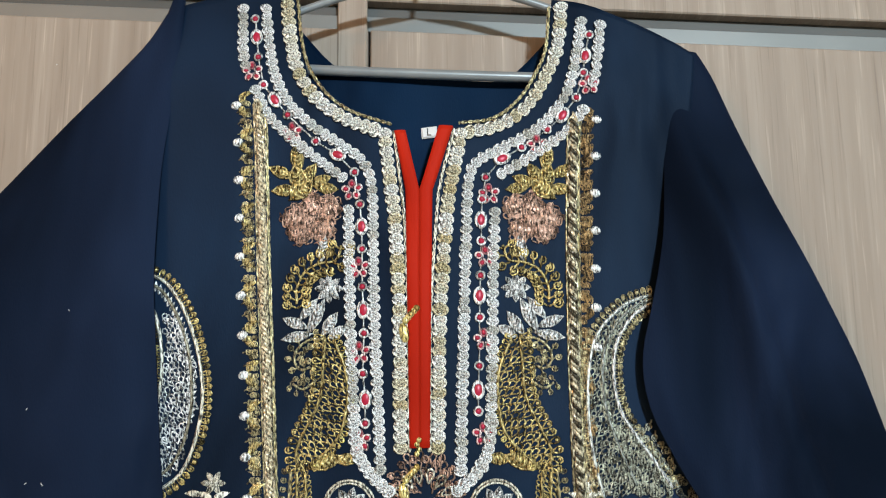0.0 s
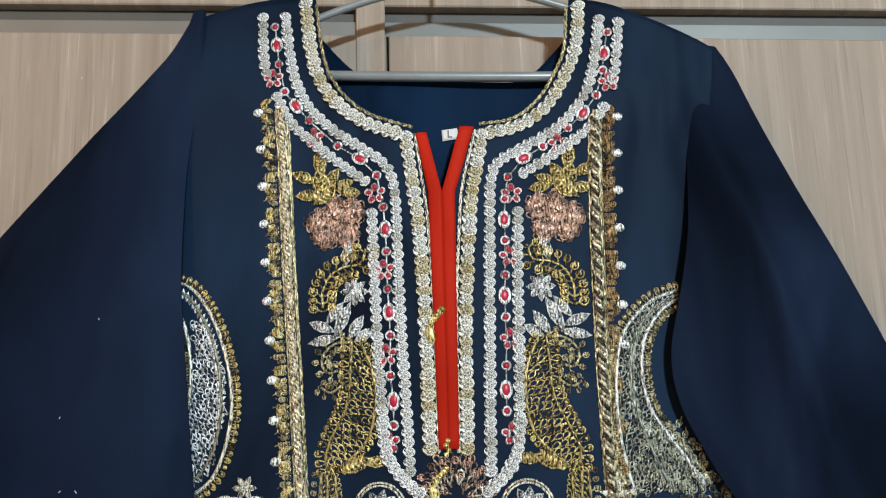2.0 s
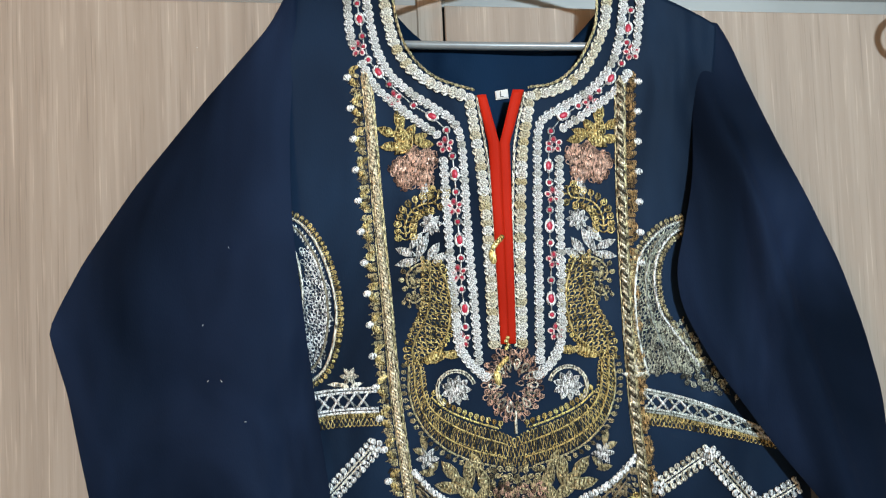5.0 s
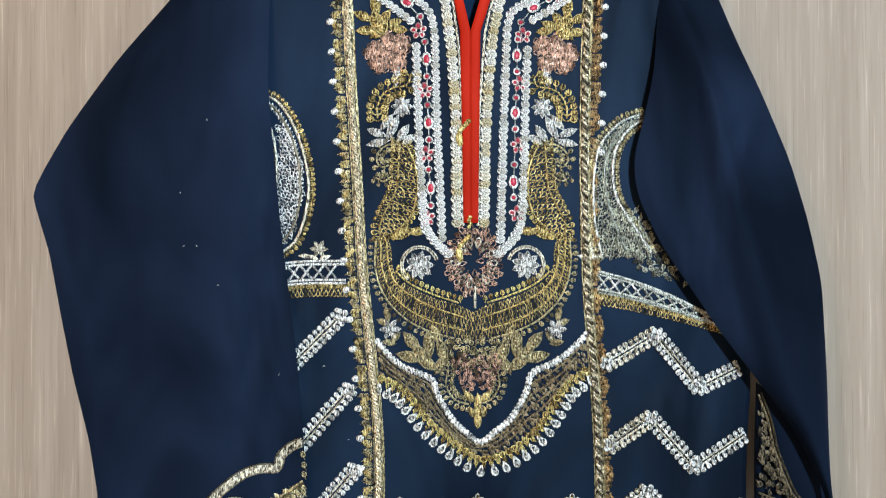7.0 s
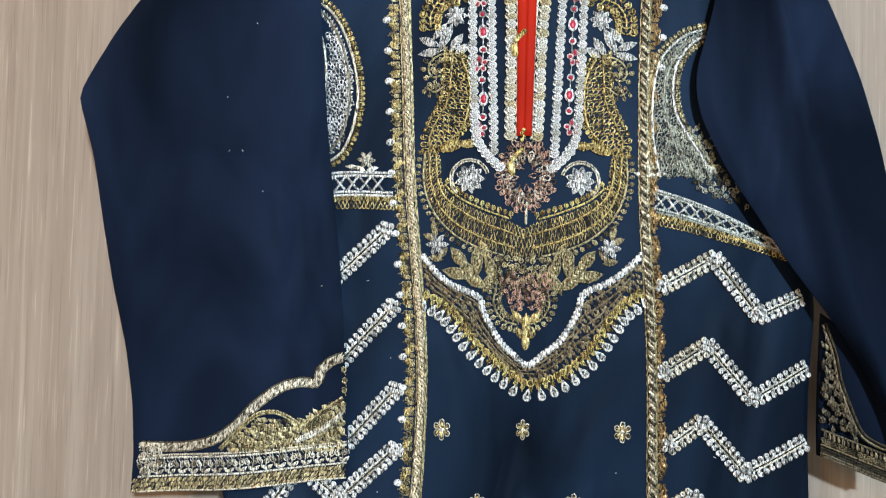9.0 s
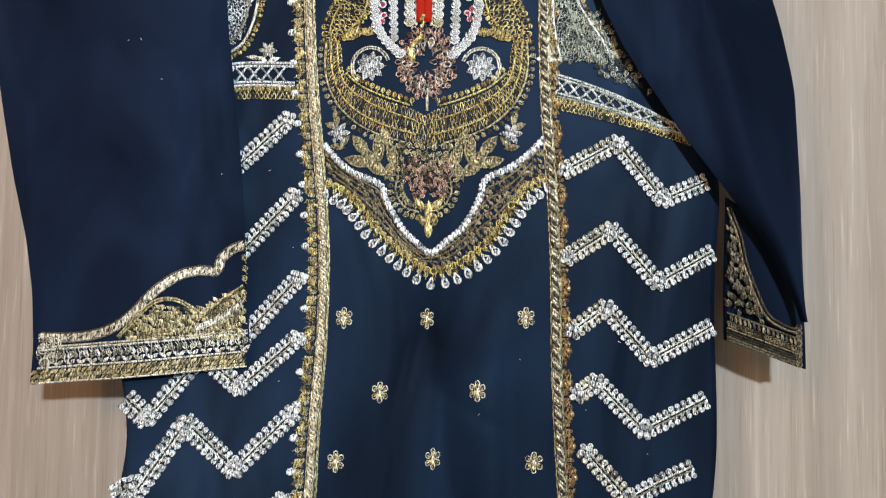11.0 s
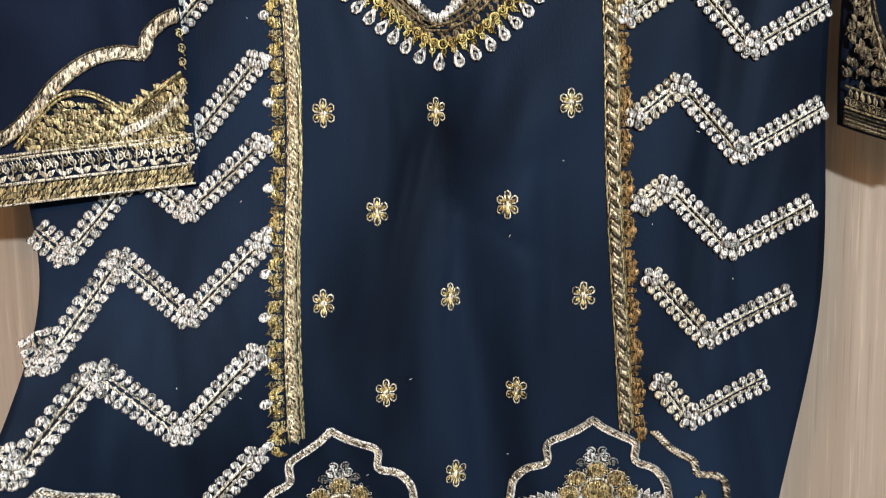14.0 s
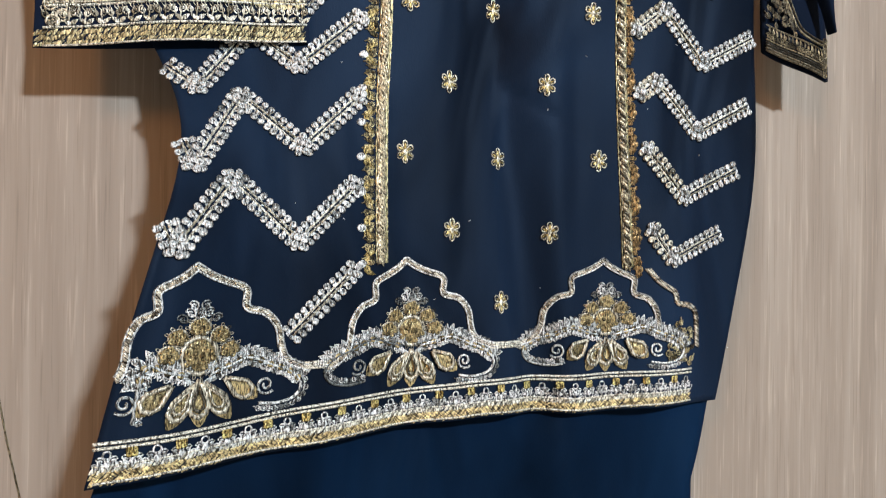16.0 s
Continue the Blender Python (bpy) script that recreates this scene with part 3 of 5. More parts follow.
sr_out = curve_at([(1.03, 0.352), (1.04, 0.350), (1.15, 0.348), (1.25, 0.343), (1.31, 0.330), (1.37, 0.312), (1.42, 0.291), (1.48, 0.266), (1.554, 0.240), (1.591, 0.227), (1.615, 0.212)])
sr_in = curve_at([(1.03, 0.349), (1.053, 0.342), (1.107, 0.315), (1.16, 0.276), (1.206, 0.240), (1.228, 0.226), (1.283, 0.188), (1.335, 0.162), (1.37, 0.158), (1.415, 0.170),
                  (1.46, 0.180), (1.52, 0.186), (1.615, 0.190)])


def right_wrinkle(x, z):
    ridge = 0.0075 * bell(x - 0.225 - 0.25 * (1.45 - z), 0.018) + 0.006 * bell(x - 0.26 - 0.3 * (1.32 - z), 0.012) - 0.005 * bell(x - 0.245 - 0.25 * (1.42 - z), 0.012)
    return -ridge * step01(1.60, 1.45, z) + 0.002 * math.sin(x * 60 + z * 25)


rows_right = [(1.035 + (1.607 - 1.035) * k / 59, lambda x: 0.0) for k in range(60)]
finish("sleeve", tube_sleeve(rows_right, sr_in, sr_out, lambda x, z: -0.0105 + 0.0165 * step01(1.42, 1.58, z),
                             lambda z: 0.010 - 0.005 * step01(1.42, 1.60, z) - 0.006 * step01(1.12, 1.04, z), right_wrinkle), NAVY_SLEEVE, tunic, "plain navy sleeve hanging straight down")

# the turned end of the second sleeve, with its cuff
end = Shape()
ev, ef = [], []
for i in range(31):
    t = i / 30
    for k in range(15):
        u = k / 14
        x = 0.2850 + (0.357 - 0.2850) * u
        low = 1.0165 - 0.0255 * u
        high = 1.150 - 0.05 * u
        z = low + (high - low) * t
        ev.append((x, 0.004 + 0.003 * math.sin(u * 5 + t * 3), z))
for i in range(30):
    for k in range(14):
        a = i * 15 + k
        ef.append((a, a + 1, a + 16, a + 15))
end.add(ev, ef)
sleeve_end = thick(finish("sleeve_end", end, NAVY_SLEEVE, tunic, "turned sleeve end with a gold cuff coloured as if in shade"), 0.004, -1.0)

# the red slit facing, in two strips and a tail
red = Shape()
rv, rf = [], []
rows_red = [(1.543 - 0.0465 * k / 12, 0) for k in range(13)] + [(1.4965 - 0.1875 * k / 30, 1) for k in range(1, 31)]
for sgn in (-1, 1):
    o = len(rv)
    for z, tail in rows_red:
        if not tail:
            t = (1.543 - z) / 0.0465
            outer = -0.0185 + 0.0085 * t if sgn < 0 else 0.0255 - 0.0160 * t
            inner = -0.0105 + 0.0105 * t if sgn < 0 else 0.0150 - 0.0150 * t
        else:
            t = (1.4965 - z) / 0.1875
            outer = (-0.0100 + 0.0030 * t) if sgn < 0 else (0.0095 - 0.0025 * t)
            inner = 0.0
        for k in range(5):
            u = k / 4
            x = outer + (inner - outer) * u
            rv.append((x, drape(x, z) - 0.0012 - (0.0006 if tail else 0.0012) * math.sin(math.pi * min(1, u * 1.3) * 0.75), z + (0.004 * (1 if sgn > 0 else 0) * step01(1.50, 1.543, z))))
    for i in range(len(rows_red) - 1):
        for k in range(4):
            a = o + i * 5 + k
            q = (a, a + 1, a + 6, a + 5)
            rf.append(q if sgn < 0 else tuple(reversed(q)))
red.add(rv, rf)
thick(finish("placket", red, RED, tunic, "bright red silk facing along the neck slit"), 0.0012)

# the white size tag inside the neck
tag = slab([(0.001, 1.5435), (0.0135, 1.5450), (0.0128, 1.5540), (0.0003, 1.5525)], 0.0172, 0.0182)
tag_ob = finish("size_tag", tag, WHITE, tunic, "small white woven size tag", False)
letter = bpy.data.curves.new("size_letter", "FONT")
letter.body, letter.size, letter.extrude = "L", 0.0085, 0.0001
letter.materials.append(INK)
ink = new("size_letter", letter)
ink.parent = tag_ob
ink.matrix_basis = Matrix.Translation((0.0045, 0.0168 - 0.02, 1.5460 - 0.60)) @ Euler((radians(90), 0, 0)).to_matrix().to_4x4()


# ---- embroidery round the neck and the slit ----
def coil_row(name, ctrl, gap, size, mat, label=""):
    s = Shape()
    s.cord(xz(smooth_path(ctrl, 0.004)), 0.0009, 0.0006, 4)
    row = finish(name, s, mat, tunic, label)
    for x, z, a in smooth_path(ctrl, gap):
        ob = new("coil_disc", DISC[mat.name])
        ob.parent = row
        ob.matrix_basis = (Matrix.Translation((x, drape(x, z) - 0.0008 - 0.02, z - 0.60)) @ Matrix.Rotation(-(a + math.pi / 2 + random.uniform(-0.5, 0.5)), 4, "Y")
                           @ Matrix.Diagonal((size * random.uniform(0.90, 1.10), size * random.uniform(0.6, 0.9), size * random.uniform(0.78, 0.94), 1)))
    return row


def disc_mesh(mat):
    me = bpy.data.meshes.new("coil_disc")
    v, f = merged(ring_template(14, 5, 0.20), swept_template(spiral(1.5, 0.12, 0.58, 18), 0.13, 4, 0.30), (DOME[0] * np.array([0.74, 0.74, 0.16]), DOME[1]))
    me.from_pydata([(a, -c, b) for a, b, c in v.tolist()], [], f)
    me.materials.append(mat)
    me.polygons.foreach_set("use_smooth", [True] * len(me.polygons))
    return me


DISC = {"silver_thread": disc_mesh(SILVER_DISC), "champagne_thread": disc_mesh(CHAMPAGNE_DISC)}


def cord_line(name, ctrl, r, mat, twist=True, label=""):
    s = Shape()
    path = smooth_path(ctrl, 0.0016)
    if twist:
        for ph in (0, math.pi):
            s.cord([(x - r * 0.8 * math.sin(i * 1.0 + ph) * math.sin(a), z + r * 0.8 * math.sin(i * 1.0 + ph) * math.cos(a)) for i, (x, z, a) in enumerate(path)], r * 0.7, 0.0016, 4)
    else:
        s.cord(xz(path), r, 0.0014, 5)
    return finish(name, s, mat, tunic, label)


NECK_COILS_L = [(-0.105, 1.657), (-0.101, 1.622), (-0.094, 1.593), (-0.080, 1.571), (-0.058, 1.554), (-0.034, 1.544)]
NECK_COILS_R = [(0.112, 1.647), (0.111, 1.633), (0.107, 1.609), (0.097, 1.586), (0.082, 1.563), (0.060, 1.548), (0.038, 1.5425)]
SLIT_COILS_L = [(-0.0265, 1.541), (-0.0215, 1.50), (-0.018, 1.471), (-0.0145, 1.403), (-0.0135, 1.309)]
SLIT_COILS_R = [(0.0315, 1.541), (0.0245, 1.505), (0.0205, 1.479), (0.0150, 1.403), (0.0130, 1.309)]
for ctrl in (NECK_COILS_L, NECK_COILS_R, SLIT_COILS_L, SLIT_COILS_R):
    coil_row("coil_trim", ctrl, 0.0076, 0.0058, CHAMPAGNE, "row of pale gold coiled-thread discs")
cord_line("edge_cord", [(-0.0965, 1.656), (-0.0925, 1.622), (-0.086, 1.597), (-0.073, 1.576), (-0.053, 1.560), (-0.021, 1.548)], 0.0011, ANTIQUE)
cord_line("edge_cord", [(0.103, 1.648), (0.099, 1.612), (0.090, 1.590), (0.076, 1.569), (0.056, 1.554), (0.030, 1.5495)], 0.0011, ANTIQUE)
cord_line("edge_cord", [(-0.0195, 1.543), (-0.0145, 1.505), (-0.0110, 1.471), (-0.0082, 1.403), (-0.0072, 1.306)], 0.0010, CHAMPAGNE)
cord_line("edge_cord", [(0.0265, 1.545), (0.0165, 1.505), (0.0130, 1.479), (0.0082, 1.403), (0.0070, 1.306)], 0.0010, CHAMPAGNE)

ROW2_L = [(-0.121, 1.646), (-0.117, 1.616), (-0.111, 1.588), (-0.099, 1.565), (-0.079, 1.546), (-0.057, 1.531), (-0.042, 1.518), (-0.0355, 1.497), (-0.034, 1.449), (-0.033, 1.403), (-0.030, 1.345), (-0.028, 1.294)]
ROW3_L1 = [(-0.139, 1.646), (-0.137, 1.611), (-0.1345, 1.597)]
ROW3_L2 = [(-0.126, 1.577), (-0.115, 1.556), (-0.097, 1.538), (-0.075, 1.520), (-0.058, 1.507)]
ROW3_L3 = [(-0.053, 1.482), (-0.0515, 1.428), (-0.050, 1.386), (-0.047, 1.330)]
ROW2_R = [(0.1275, 1.634), (0.120, 1.594), (0.112, 1.571), (0.094, 1.549), (0.068, 1.533), (0.046, 1.521), (0.0375, 1.507), (0.035, 1.470), (0.033, 1.419), (0.031, 1.361), (0.029, 1.293)]
ROW3_R1 = [(0.142, 1.630), (0.137, 1.594), (0.134, 1.582)]
ROW3_R2 = [(0.126, 1.560), (0.111, 1.542), (0.085, 1.524), (0.062, 1.510)]
ROW3_R3 = [(0.0565, 1.480), (0.054, 1.427), (0.053, 1.386), (0.051, 1.330)]
for ctrl in (ROW2_L, ROW3_L1, ROW3_L2, ROW3_L3, ROW2_R, ROW3_R1, ROW3_R2, ROW3_R3):
    coil_row("coil_trim", ctrl, 0.0067, 0.0047, SILVER, "row of silver coiled-thread discs")
for ctrl in ([(-0.047, 1.326), (-0.044, 1.305), (-0.034, 1.290), (-0.022, 1.279)], [(0.051, 1.326), (0.048, 1.305), (0.039, 1.290), (0.026, 1.279)]):
    coil_row("coil_trim", ctrl, 0.0065, 0.0052, SILVER)

# ruby stones on a silver chain between the rows
BIG_L = [(-0.127, 1.621), (-0.111, 1.569), (-0.062, 1.525), (-0.043, 1.469), (-0.041, 1.407), (-0.039, 1.343)]
BIG_R = [(0.129, 1.604), (0.110, 1.556), (0.063, 1.522), (0.046, 1.474), (0.044, 1.417), (0.042, 1.349)]
ANG = [0.15, 0.55, 1.15, 0.05, 0.05, 0.0]
SMALL_L = [(-0.129, 1.637), (-0.125, 1.604), (-0.120, 1.581), (-0.101, 1.557), (-0.079, 1.536), (-0.049, 1.511), (-0.0445, 1.486), (-0.0425, 1.452), (-0.042, 1.424), (-0.0405, 1.390), (-0.041, 1.361), (-0.039, 1.326)]
SMALL_R = [(0.133, 1.622), (0.127, 1.590), (0.121, 1.570), (0.098, 1.545), (0.078, 1.531), (0.050, 1.507), (0.047, 1.490), (0.046, 1.458), (0.045, 1.432), (0.044, 1.401), (0.043, 1.366), (0.042, 1.334)]
FLOWER_L = [(-0.129, 1.592), (-0.097, 1.543), (-0.0505, 1.497), (-0.0445, 1.438), (-0.0435, 1.376), (-0.0425, 1.314)]
FLOWER_R = [(0.131, 1.580), (0.090, 1.533), (0.0525, 1.494), (0.049, 1.446), (0.047, 1.385), (0.0455, 1.318)]
chain = Shape()
for big, small in ((BIG_L, SMALL_L), (BIG_R, SMALL_R)):
    line = sorted(big + small, key=lambda q: -q[1])
    chain.cord(line, 0.0006, 0.0008, 4)
for sgn, big in ((1, BIG_L), (-1, BIG_R)):
    for (x, z), a in zip(big, ANG):
        setting, stone = Shape(), Shape()
        setting.stamp(ring_template(14, 5, 0.24), x, z, 0.0049, 0.0071, sgn * a, 0.0008)
        stone.stamp(DOME, x, z, 0.0034, 0.0054, sgn * a, 0.0010, 0.0024)
        finish("stone_setting", setting, SILVER, tunic)
        finish("ruby_stone", stone, RUBY, tunic, "oval ruby-red stone")
for x, z in SMALL_L + SMALL_R:
    chain.stamp(RING, x, z, 0.0039, 0.0039, 0, 0.0008)
    stone = Shape()
    stone.stamp(DOME, x, z, 0.0021, 0.0021, 0, 0.0012)
    finish("small_stone", stone, RUBY, tunic)
finish("stone_chain", chain, SILVER, tunic, "thin silver chain linking ruby stones")
for x, z in FLOWER_L + FLOWER_R:
    bloom, heart = Shape(), Shape()
    for k in range(5):
        a = 0.4 + k * 2 * math.pi / 5
        bloom.stamp(RING, x + 0.0050 * math.cos(a), z + 0.0050 * math.sin(a), 0.0036, 0.0029, a, 0.0008)
        heart.stamp(DOME, x + 0.0052 * math.cos(a), z + 0.0052 * math.sin(a), 0.0020, 0.0016, a, 0.0008)
    pet = finish("blossom", bloom, PINK, tunic, "small pink and ruby blossom")
    finish("blossom_heart", heart, RUBY, pet)

# ---- the two long braids with their fringes and beads ----
BRAID_L = [(-0.1235, 1.566), (-0.121, 1.53), (-0.1165, 1.43), (-0.1125, 1.362), (-0.1075, 1.27), (-0.1005, 1.20), (-0.0935, 1.13), (-0.0905, 1.07), (-0.0915, 1.00), (-0.0945, 0.94), (-0.0955, 0.87), (-0.0950, 0.806)]
BRAID_R = [(0.1185, 1.553), (0.1155, 1.50), (0.1125, 1.40), (0.1125, 1.30), (0.1150, 1.23), (0.1220, 1.14), (0.1255, 1.07), (0.1270, 1.00), (0.1305, 0.93), (0.1345, 0.87), (0.1385, 0.803)]


def braid(ctrl, side):
    path = smooth_path(ctrl, 0.0022)
    plait, edge, fringe = Shape(), Shape(), Shape()
    for strand in range(3):
        turn = strand * 2 * math.pi / 3
        line = [(x - 0.0022 * math.sin(i * 0.95 + turn) * math.sin(a), z + 0.0022 * math.sin(i * 0.95 + turn) * math.cos(a)) for i, (x, z, a) in enumerate(smooth_path(ctrl, 0.0017))]
        plait.tube([(x, drape(x, z) - 0.0020 - 0.0010 * math.cos(i * 0.95 + turn), z) for i, (x, z) in enumerate(line)], 0.0016, 5)
    for i, (x, z, a) in enumerate(smooth_path(ctrl, 0.0048)):
        for sd in (-1, 1):
            plait.stamp(LEAF, x + sd * random.uniform(0.0008, 0.0036), z + random.uniform(-0.002, 0.002), 0.0013, 0.0042, a - math.pi / 2 + sd * 0.35 + random.uniform(-0.3, 0.3), 0.0026)
    for w in (-0.0042, 0.0042, 0.0054):
        line = offset(path, w)
        edge.cord([(x + random.uniform(-0.0003, 0.0003), z) for x, z, _ in line], 0.0007, 0.0008, 4)
    finish("braid", plait, BRAID, tunic, "long plaited pale gold braid")
    tagged(finish("braid_edge", edge, ANTIQUE, tunic), kind="stuff")
    for i, (x, z, a) in enumerate(smooth_path(ctrl, 0.0046)):
        out = 0.0085 + (0.0022 if i % 2 else 0)
        for off, size in ((0.0085, 0.0029), (out + 0.0022, 0.0031)) if side < 0 or z > 1.42 else ((0.0078, 0.0027), (out - 0.0004, 0.0025)):
            px, pz = x + side * off, z + random.uniform(-0.0008, 0.0008)
            fringe.stamp(CURL if i % 2 else CURL_BACK, px, pz, size, size, (0 if side > 0 else math.pi) - side * 1.57 + random.uniform(-0.3, 0.3), 0.0006)
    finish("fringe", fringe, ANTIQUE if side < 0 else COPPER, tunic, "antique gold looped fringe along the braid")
    for i, (x, z, a) in enumerate(smooth_path(ctrl, 0.0290)):
        drop, stem = Shape(), Shape()
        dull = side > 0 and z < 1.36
        drop.stamp(DOME, x + side * (0.0120 if dull else 0.0172), z - 0.001, 0.0030 if dull else 0.0042, 0.0034, -side * 0.2, 0.0006, 0.0030)
        for q in (-1, 1):
            stem.stamp(CURL if q > 0 else CURL_BACK, x + side * (0.0100 if dull else 0.0122), z + q * 0.0040, 0.0034, None, -side * 1.57 + q * 0.4, 0.0008)
            stem.stamp(LACE, x + side * (0.0088 if dull else 0.0105), z + q * 0.0075, 0.0024, 0.0050, -side * (1.57 + q * 0.35), 0.0008)
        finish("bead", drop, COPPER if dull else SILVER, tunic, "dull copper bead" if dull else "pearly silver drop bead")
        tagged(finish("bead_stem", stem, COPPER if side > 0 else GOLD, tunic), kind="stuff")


braid(BRAID_L, -1)
braid(BRAID_R, 1)


# ---- flowers, leaves and scrolls of the bib ----
def mirror_part(name, build, mat, label=""):
    for f in (lambda x: x, lambda x: 0.004 - x):
        if isinstance(build, list):
            spray(build, f, 1 if f(1) > 0 else -1, mat, label)
            continue
        s = Shape()
        build(s, f, 1 if f(1) > 0 else -1)
        finish(name, s, mat, tunic, label)


def leaves(items):
    return items


def spray(items, f, m, mat, label):
    for x, z, ln, wd, a in items:
        s = Shape()
        s.stamp(LEAF, f(x), z, wd * 0.85, ln * 0.95, m * a, 0.0002, wd * 0.5)
        s.stamp(LACE, f(x), z, wd * 1.25, ln * 1.05, m * a, 0.0008, wd * 0.9)
        finish("leaf", s, mat, tunic, label)


mirror_part("leaf_spray", leaves([(-0.093, 1.523, 0.010, 0.0048, 0.15), (-0.105, 1.512, 0.009, 0.0042, 1.15), (-0.102, 1.498, 0.009, 0.0042, 1.6), (-0.084, 1.510, 0.009, 0.0045, -0.6),
                                  (-0.075, 1.505, 0.008, 0.004, -1.2), (-0.092, 1.507, 0.010, 0.006, 0.3), (-0.070, 1.499, 0.008, 0.004, -1.7), (-0.089, 1.498, 0.010, 0.006, -0.9)]), GOLD, "gold embroidered leaf")


def rose_bloom(s, f, m):
    for cx, cz, r in ((-0.080, 1.484, 0.012), (-0.094, 1.476, 0.010), (-0.068, 1.484, 0.010), (-0.089, 1.466, 0.010), (-0.073, 1.468, 0.011), (-0.081, 1.474, 0.010)):
        s.stamp(DOME, f(cx), cz, r * 0.9, None, 0, 0.0002, 0.0022)
        for k in range(20):
            rr, a = r * math.sqrt((k + 0.5) / 20), k * 2.4
            s.stamp(CURL if k % 2 else DROP, f(cx + rr * math.cos(a)), cz + rr * math.sin(a), 0.0032, None, a * m, 0.0006 + 0.0012 * (1 - rr / r))


mirror_part("rose_flower", rose_bloom, ROSE, "copper-pink embroidered flower of tight curls")


def curl_line(ctrl, gap, size, both=True, flip=1, lift=0.0008, stem=True):
    def build(s, f, m):
        path = smooth_path(ctrl, gap)
        if stem:
            s.cord([(f(x), z) for x, z, _ in smooth_path(ctrl, 0.003)], 0.0010, 0.0012, 4)
        for i, (x, z, a) in enumerate(path):
            for sd in ((1, -1) if both else (flip,)):
                px, pz = x - sd * size * 1.5 * math.sin(a), z + sd * size * 1.5 * math.cos(a)
                ang = math.atan2(math.cos(a) * sd, -math.sin(a) * sd) - math.pi / 2
                s.stamp(CURL if sd * m > 0 else CURL_BACK, f(px), pz, size * random.uniform(0.9, 1.1), None, ang * m, lift)
    return build


mirror_part("curl_branch", curl_line([(-0.058, 1.455), (-0.062, 1.444), (-0.074, 1.442), (-0.085, 1.436), (-0.091, 1.424), (-0.091, 1.412)], 0.0058, 0.0045), GOLD, "curved branch of gold curls")
mirror_part("white_leaf_spray", leaves([(-0.072, 1.453, 0.009, 0.0036, -0.15), (-0.076, 1.403, 0.012, 0.0042, -0.45), (-0.092, 1.398, 0.009, 0.0036, 1.2), (-0.091, 1.388, 0.010, 0.0036, 1.75),
                                        (-0.066, 1.397, 0.009, 0.0040, -0.6), (-0.060, 1.391, 0.007, 0.0036, -1.0), (-0.082, 1.408, 0.009, 0.0034, -0.7)]), SILVER, "silver-white embroidered leaf")


def star_flower(cx, cz, r, n=8):
    def build(s, f, m):
        for k in range(n):
            a = k * 2 * math.pi / n
            s.stamp(LACE, f(cx) + r * 0.6 * math.cos(a), cz + r * 0.6 * math.sin(a), r * 0.30, r * 0.48, a - math.pi / 2 + random.uniform(-0.15, 0.15), 0.0008)
        for k in range(5):
            a = k * 1.26
            s.stamp(DOME, f(cx) + r * 0.15 * math.cos(a), cz + r * 0.15 * math.sin(a), r * 0.13, None, 0, 0.0016)
    return build


mirror_part("white_flower", star_flower(-0.067, 1.423, 0.0098), SILVER, "small silver-white flower")

PLUME_OUT = [(-0.069, 1.387), (-0.0705, 1.366), (-0.0712, 1.349), (-0.0755, 1.335), (-0.083, 1.321), (-0.089, 1.307), (-0.088, 1.295)]
PLUME_IN = [(-0.063, 1.386), (-0.0565, 1.372), (-0.0525, 1.357), (-0.0525, 1.338), (-0.0565, 1.320), (-0.0655, 1.308), (-0.078, 1.297)]


def plume_fill(s, f, m):
    """Netted teardrops between the two stems of the plume."""
    left, right = smooth_path(PLUME_OUT, 0.0058), smooth_path(PLUME_IN, 0.0058)
    n = min(len(left), len(right))
    for i in range(n):
        (ax, az, _), (bx, bz, _) = left[i * (len(left) - 1) // (n - 1)], right[i * (len(right) - 1) // (n - 1)]
        wide = math.hypot(bx - ax, bz - az)
        k = max(1, round(wide / 0.0052))
        for j in range(k):
            t = (j + 0.5 + 0.25 * (-1) ** i) / k
            if 0 < t < 1:
                s.stamp(DROP, f(ax + (bx - ax) * t), az + (bz - az) * t + random.uniform(-0.0006, 0.0006), 0.0030, 0.0038, m * (0.9 + random.uniform(-0.25, 0.25)), 0.0008)
    for ctrl in (PLUME_OUT, PLUME_IN):
        s.cord([(f(x), z) for x, z, _ in smooth_path(ctrl, 0.003)], 0.0012, 0.0016, 5)


def loop_row(ctrl, gap, wide, tall, side):
    def build(s, f, m):
        for x, z, a in smooth_path(ctrl, gap):
            nx, nz = -math.sin(a) * side, math.cos(a) * side
            px, pz = x + nx * tall * 1.25, z + nz * tall * 1.25
            turn = math.atan2(nz, nx * m) - math.pi / 2 + random.uniform(-0.18, 0.18)
            s.stamp(DROP, f(px), pz, wide, tall, turn, 0.0010)
            s.stamp(DOME, f(px + nx * 0.001), pz + nz * 0.001, wide * 0.34, None, 0, 0.0012)
    return build


mirror_part("paisley_plume", plume_fill, GOLD, "gold paisley plume filled with loops")
mirror_part("paisley_edging", loop_row(PLUME_OUT, 0.0056, 0.0036, 0.0042, -1), GOLD)
mirror_part("paisley_edging", loop_row(PLUME_IN, 0.0046, 0.0026, 0.0026, 1), BRIGHT_GOLD)
mirror_part("curl_branch", curl_line([(-0.070, 1.386), (-0.080, 1.386), (-0.089, 1.380), (-0.092, 1.371), (-0.087, 1.364), (-0.080, 1.366)], 0.0058, 0.0030), ANTIQUE)
mirror_part("curl_branch", curl_line([(-0.075, 1.357), (-0.085, 1.350), (-0.093, 1.354)], 0.0055, 0.0026), ANTIQUE)
mirror_part("gold_leaf", leaves([(-0.068, 1.299, 0.012, 0.0052, -1.25), (-0.052, 1.301, 0.008, 0.004, -1.5)]), GOLD, "broad gold leaf")

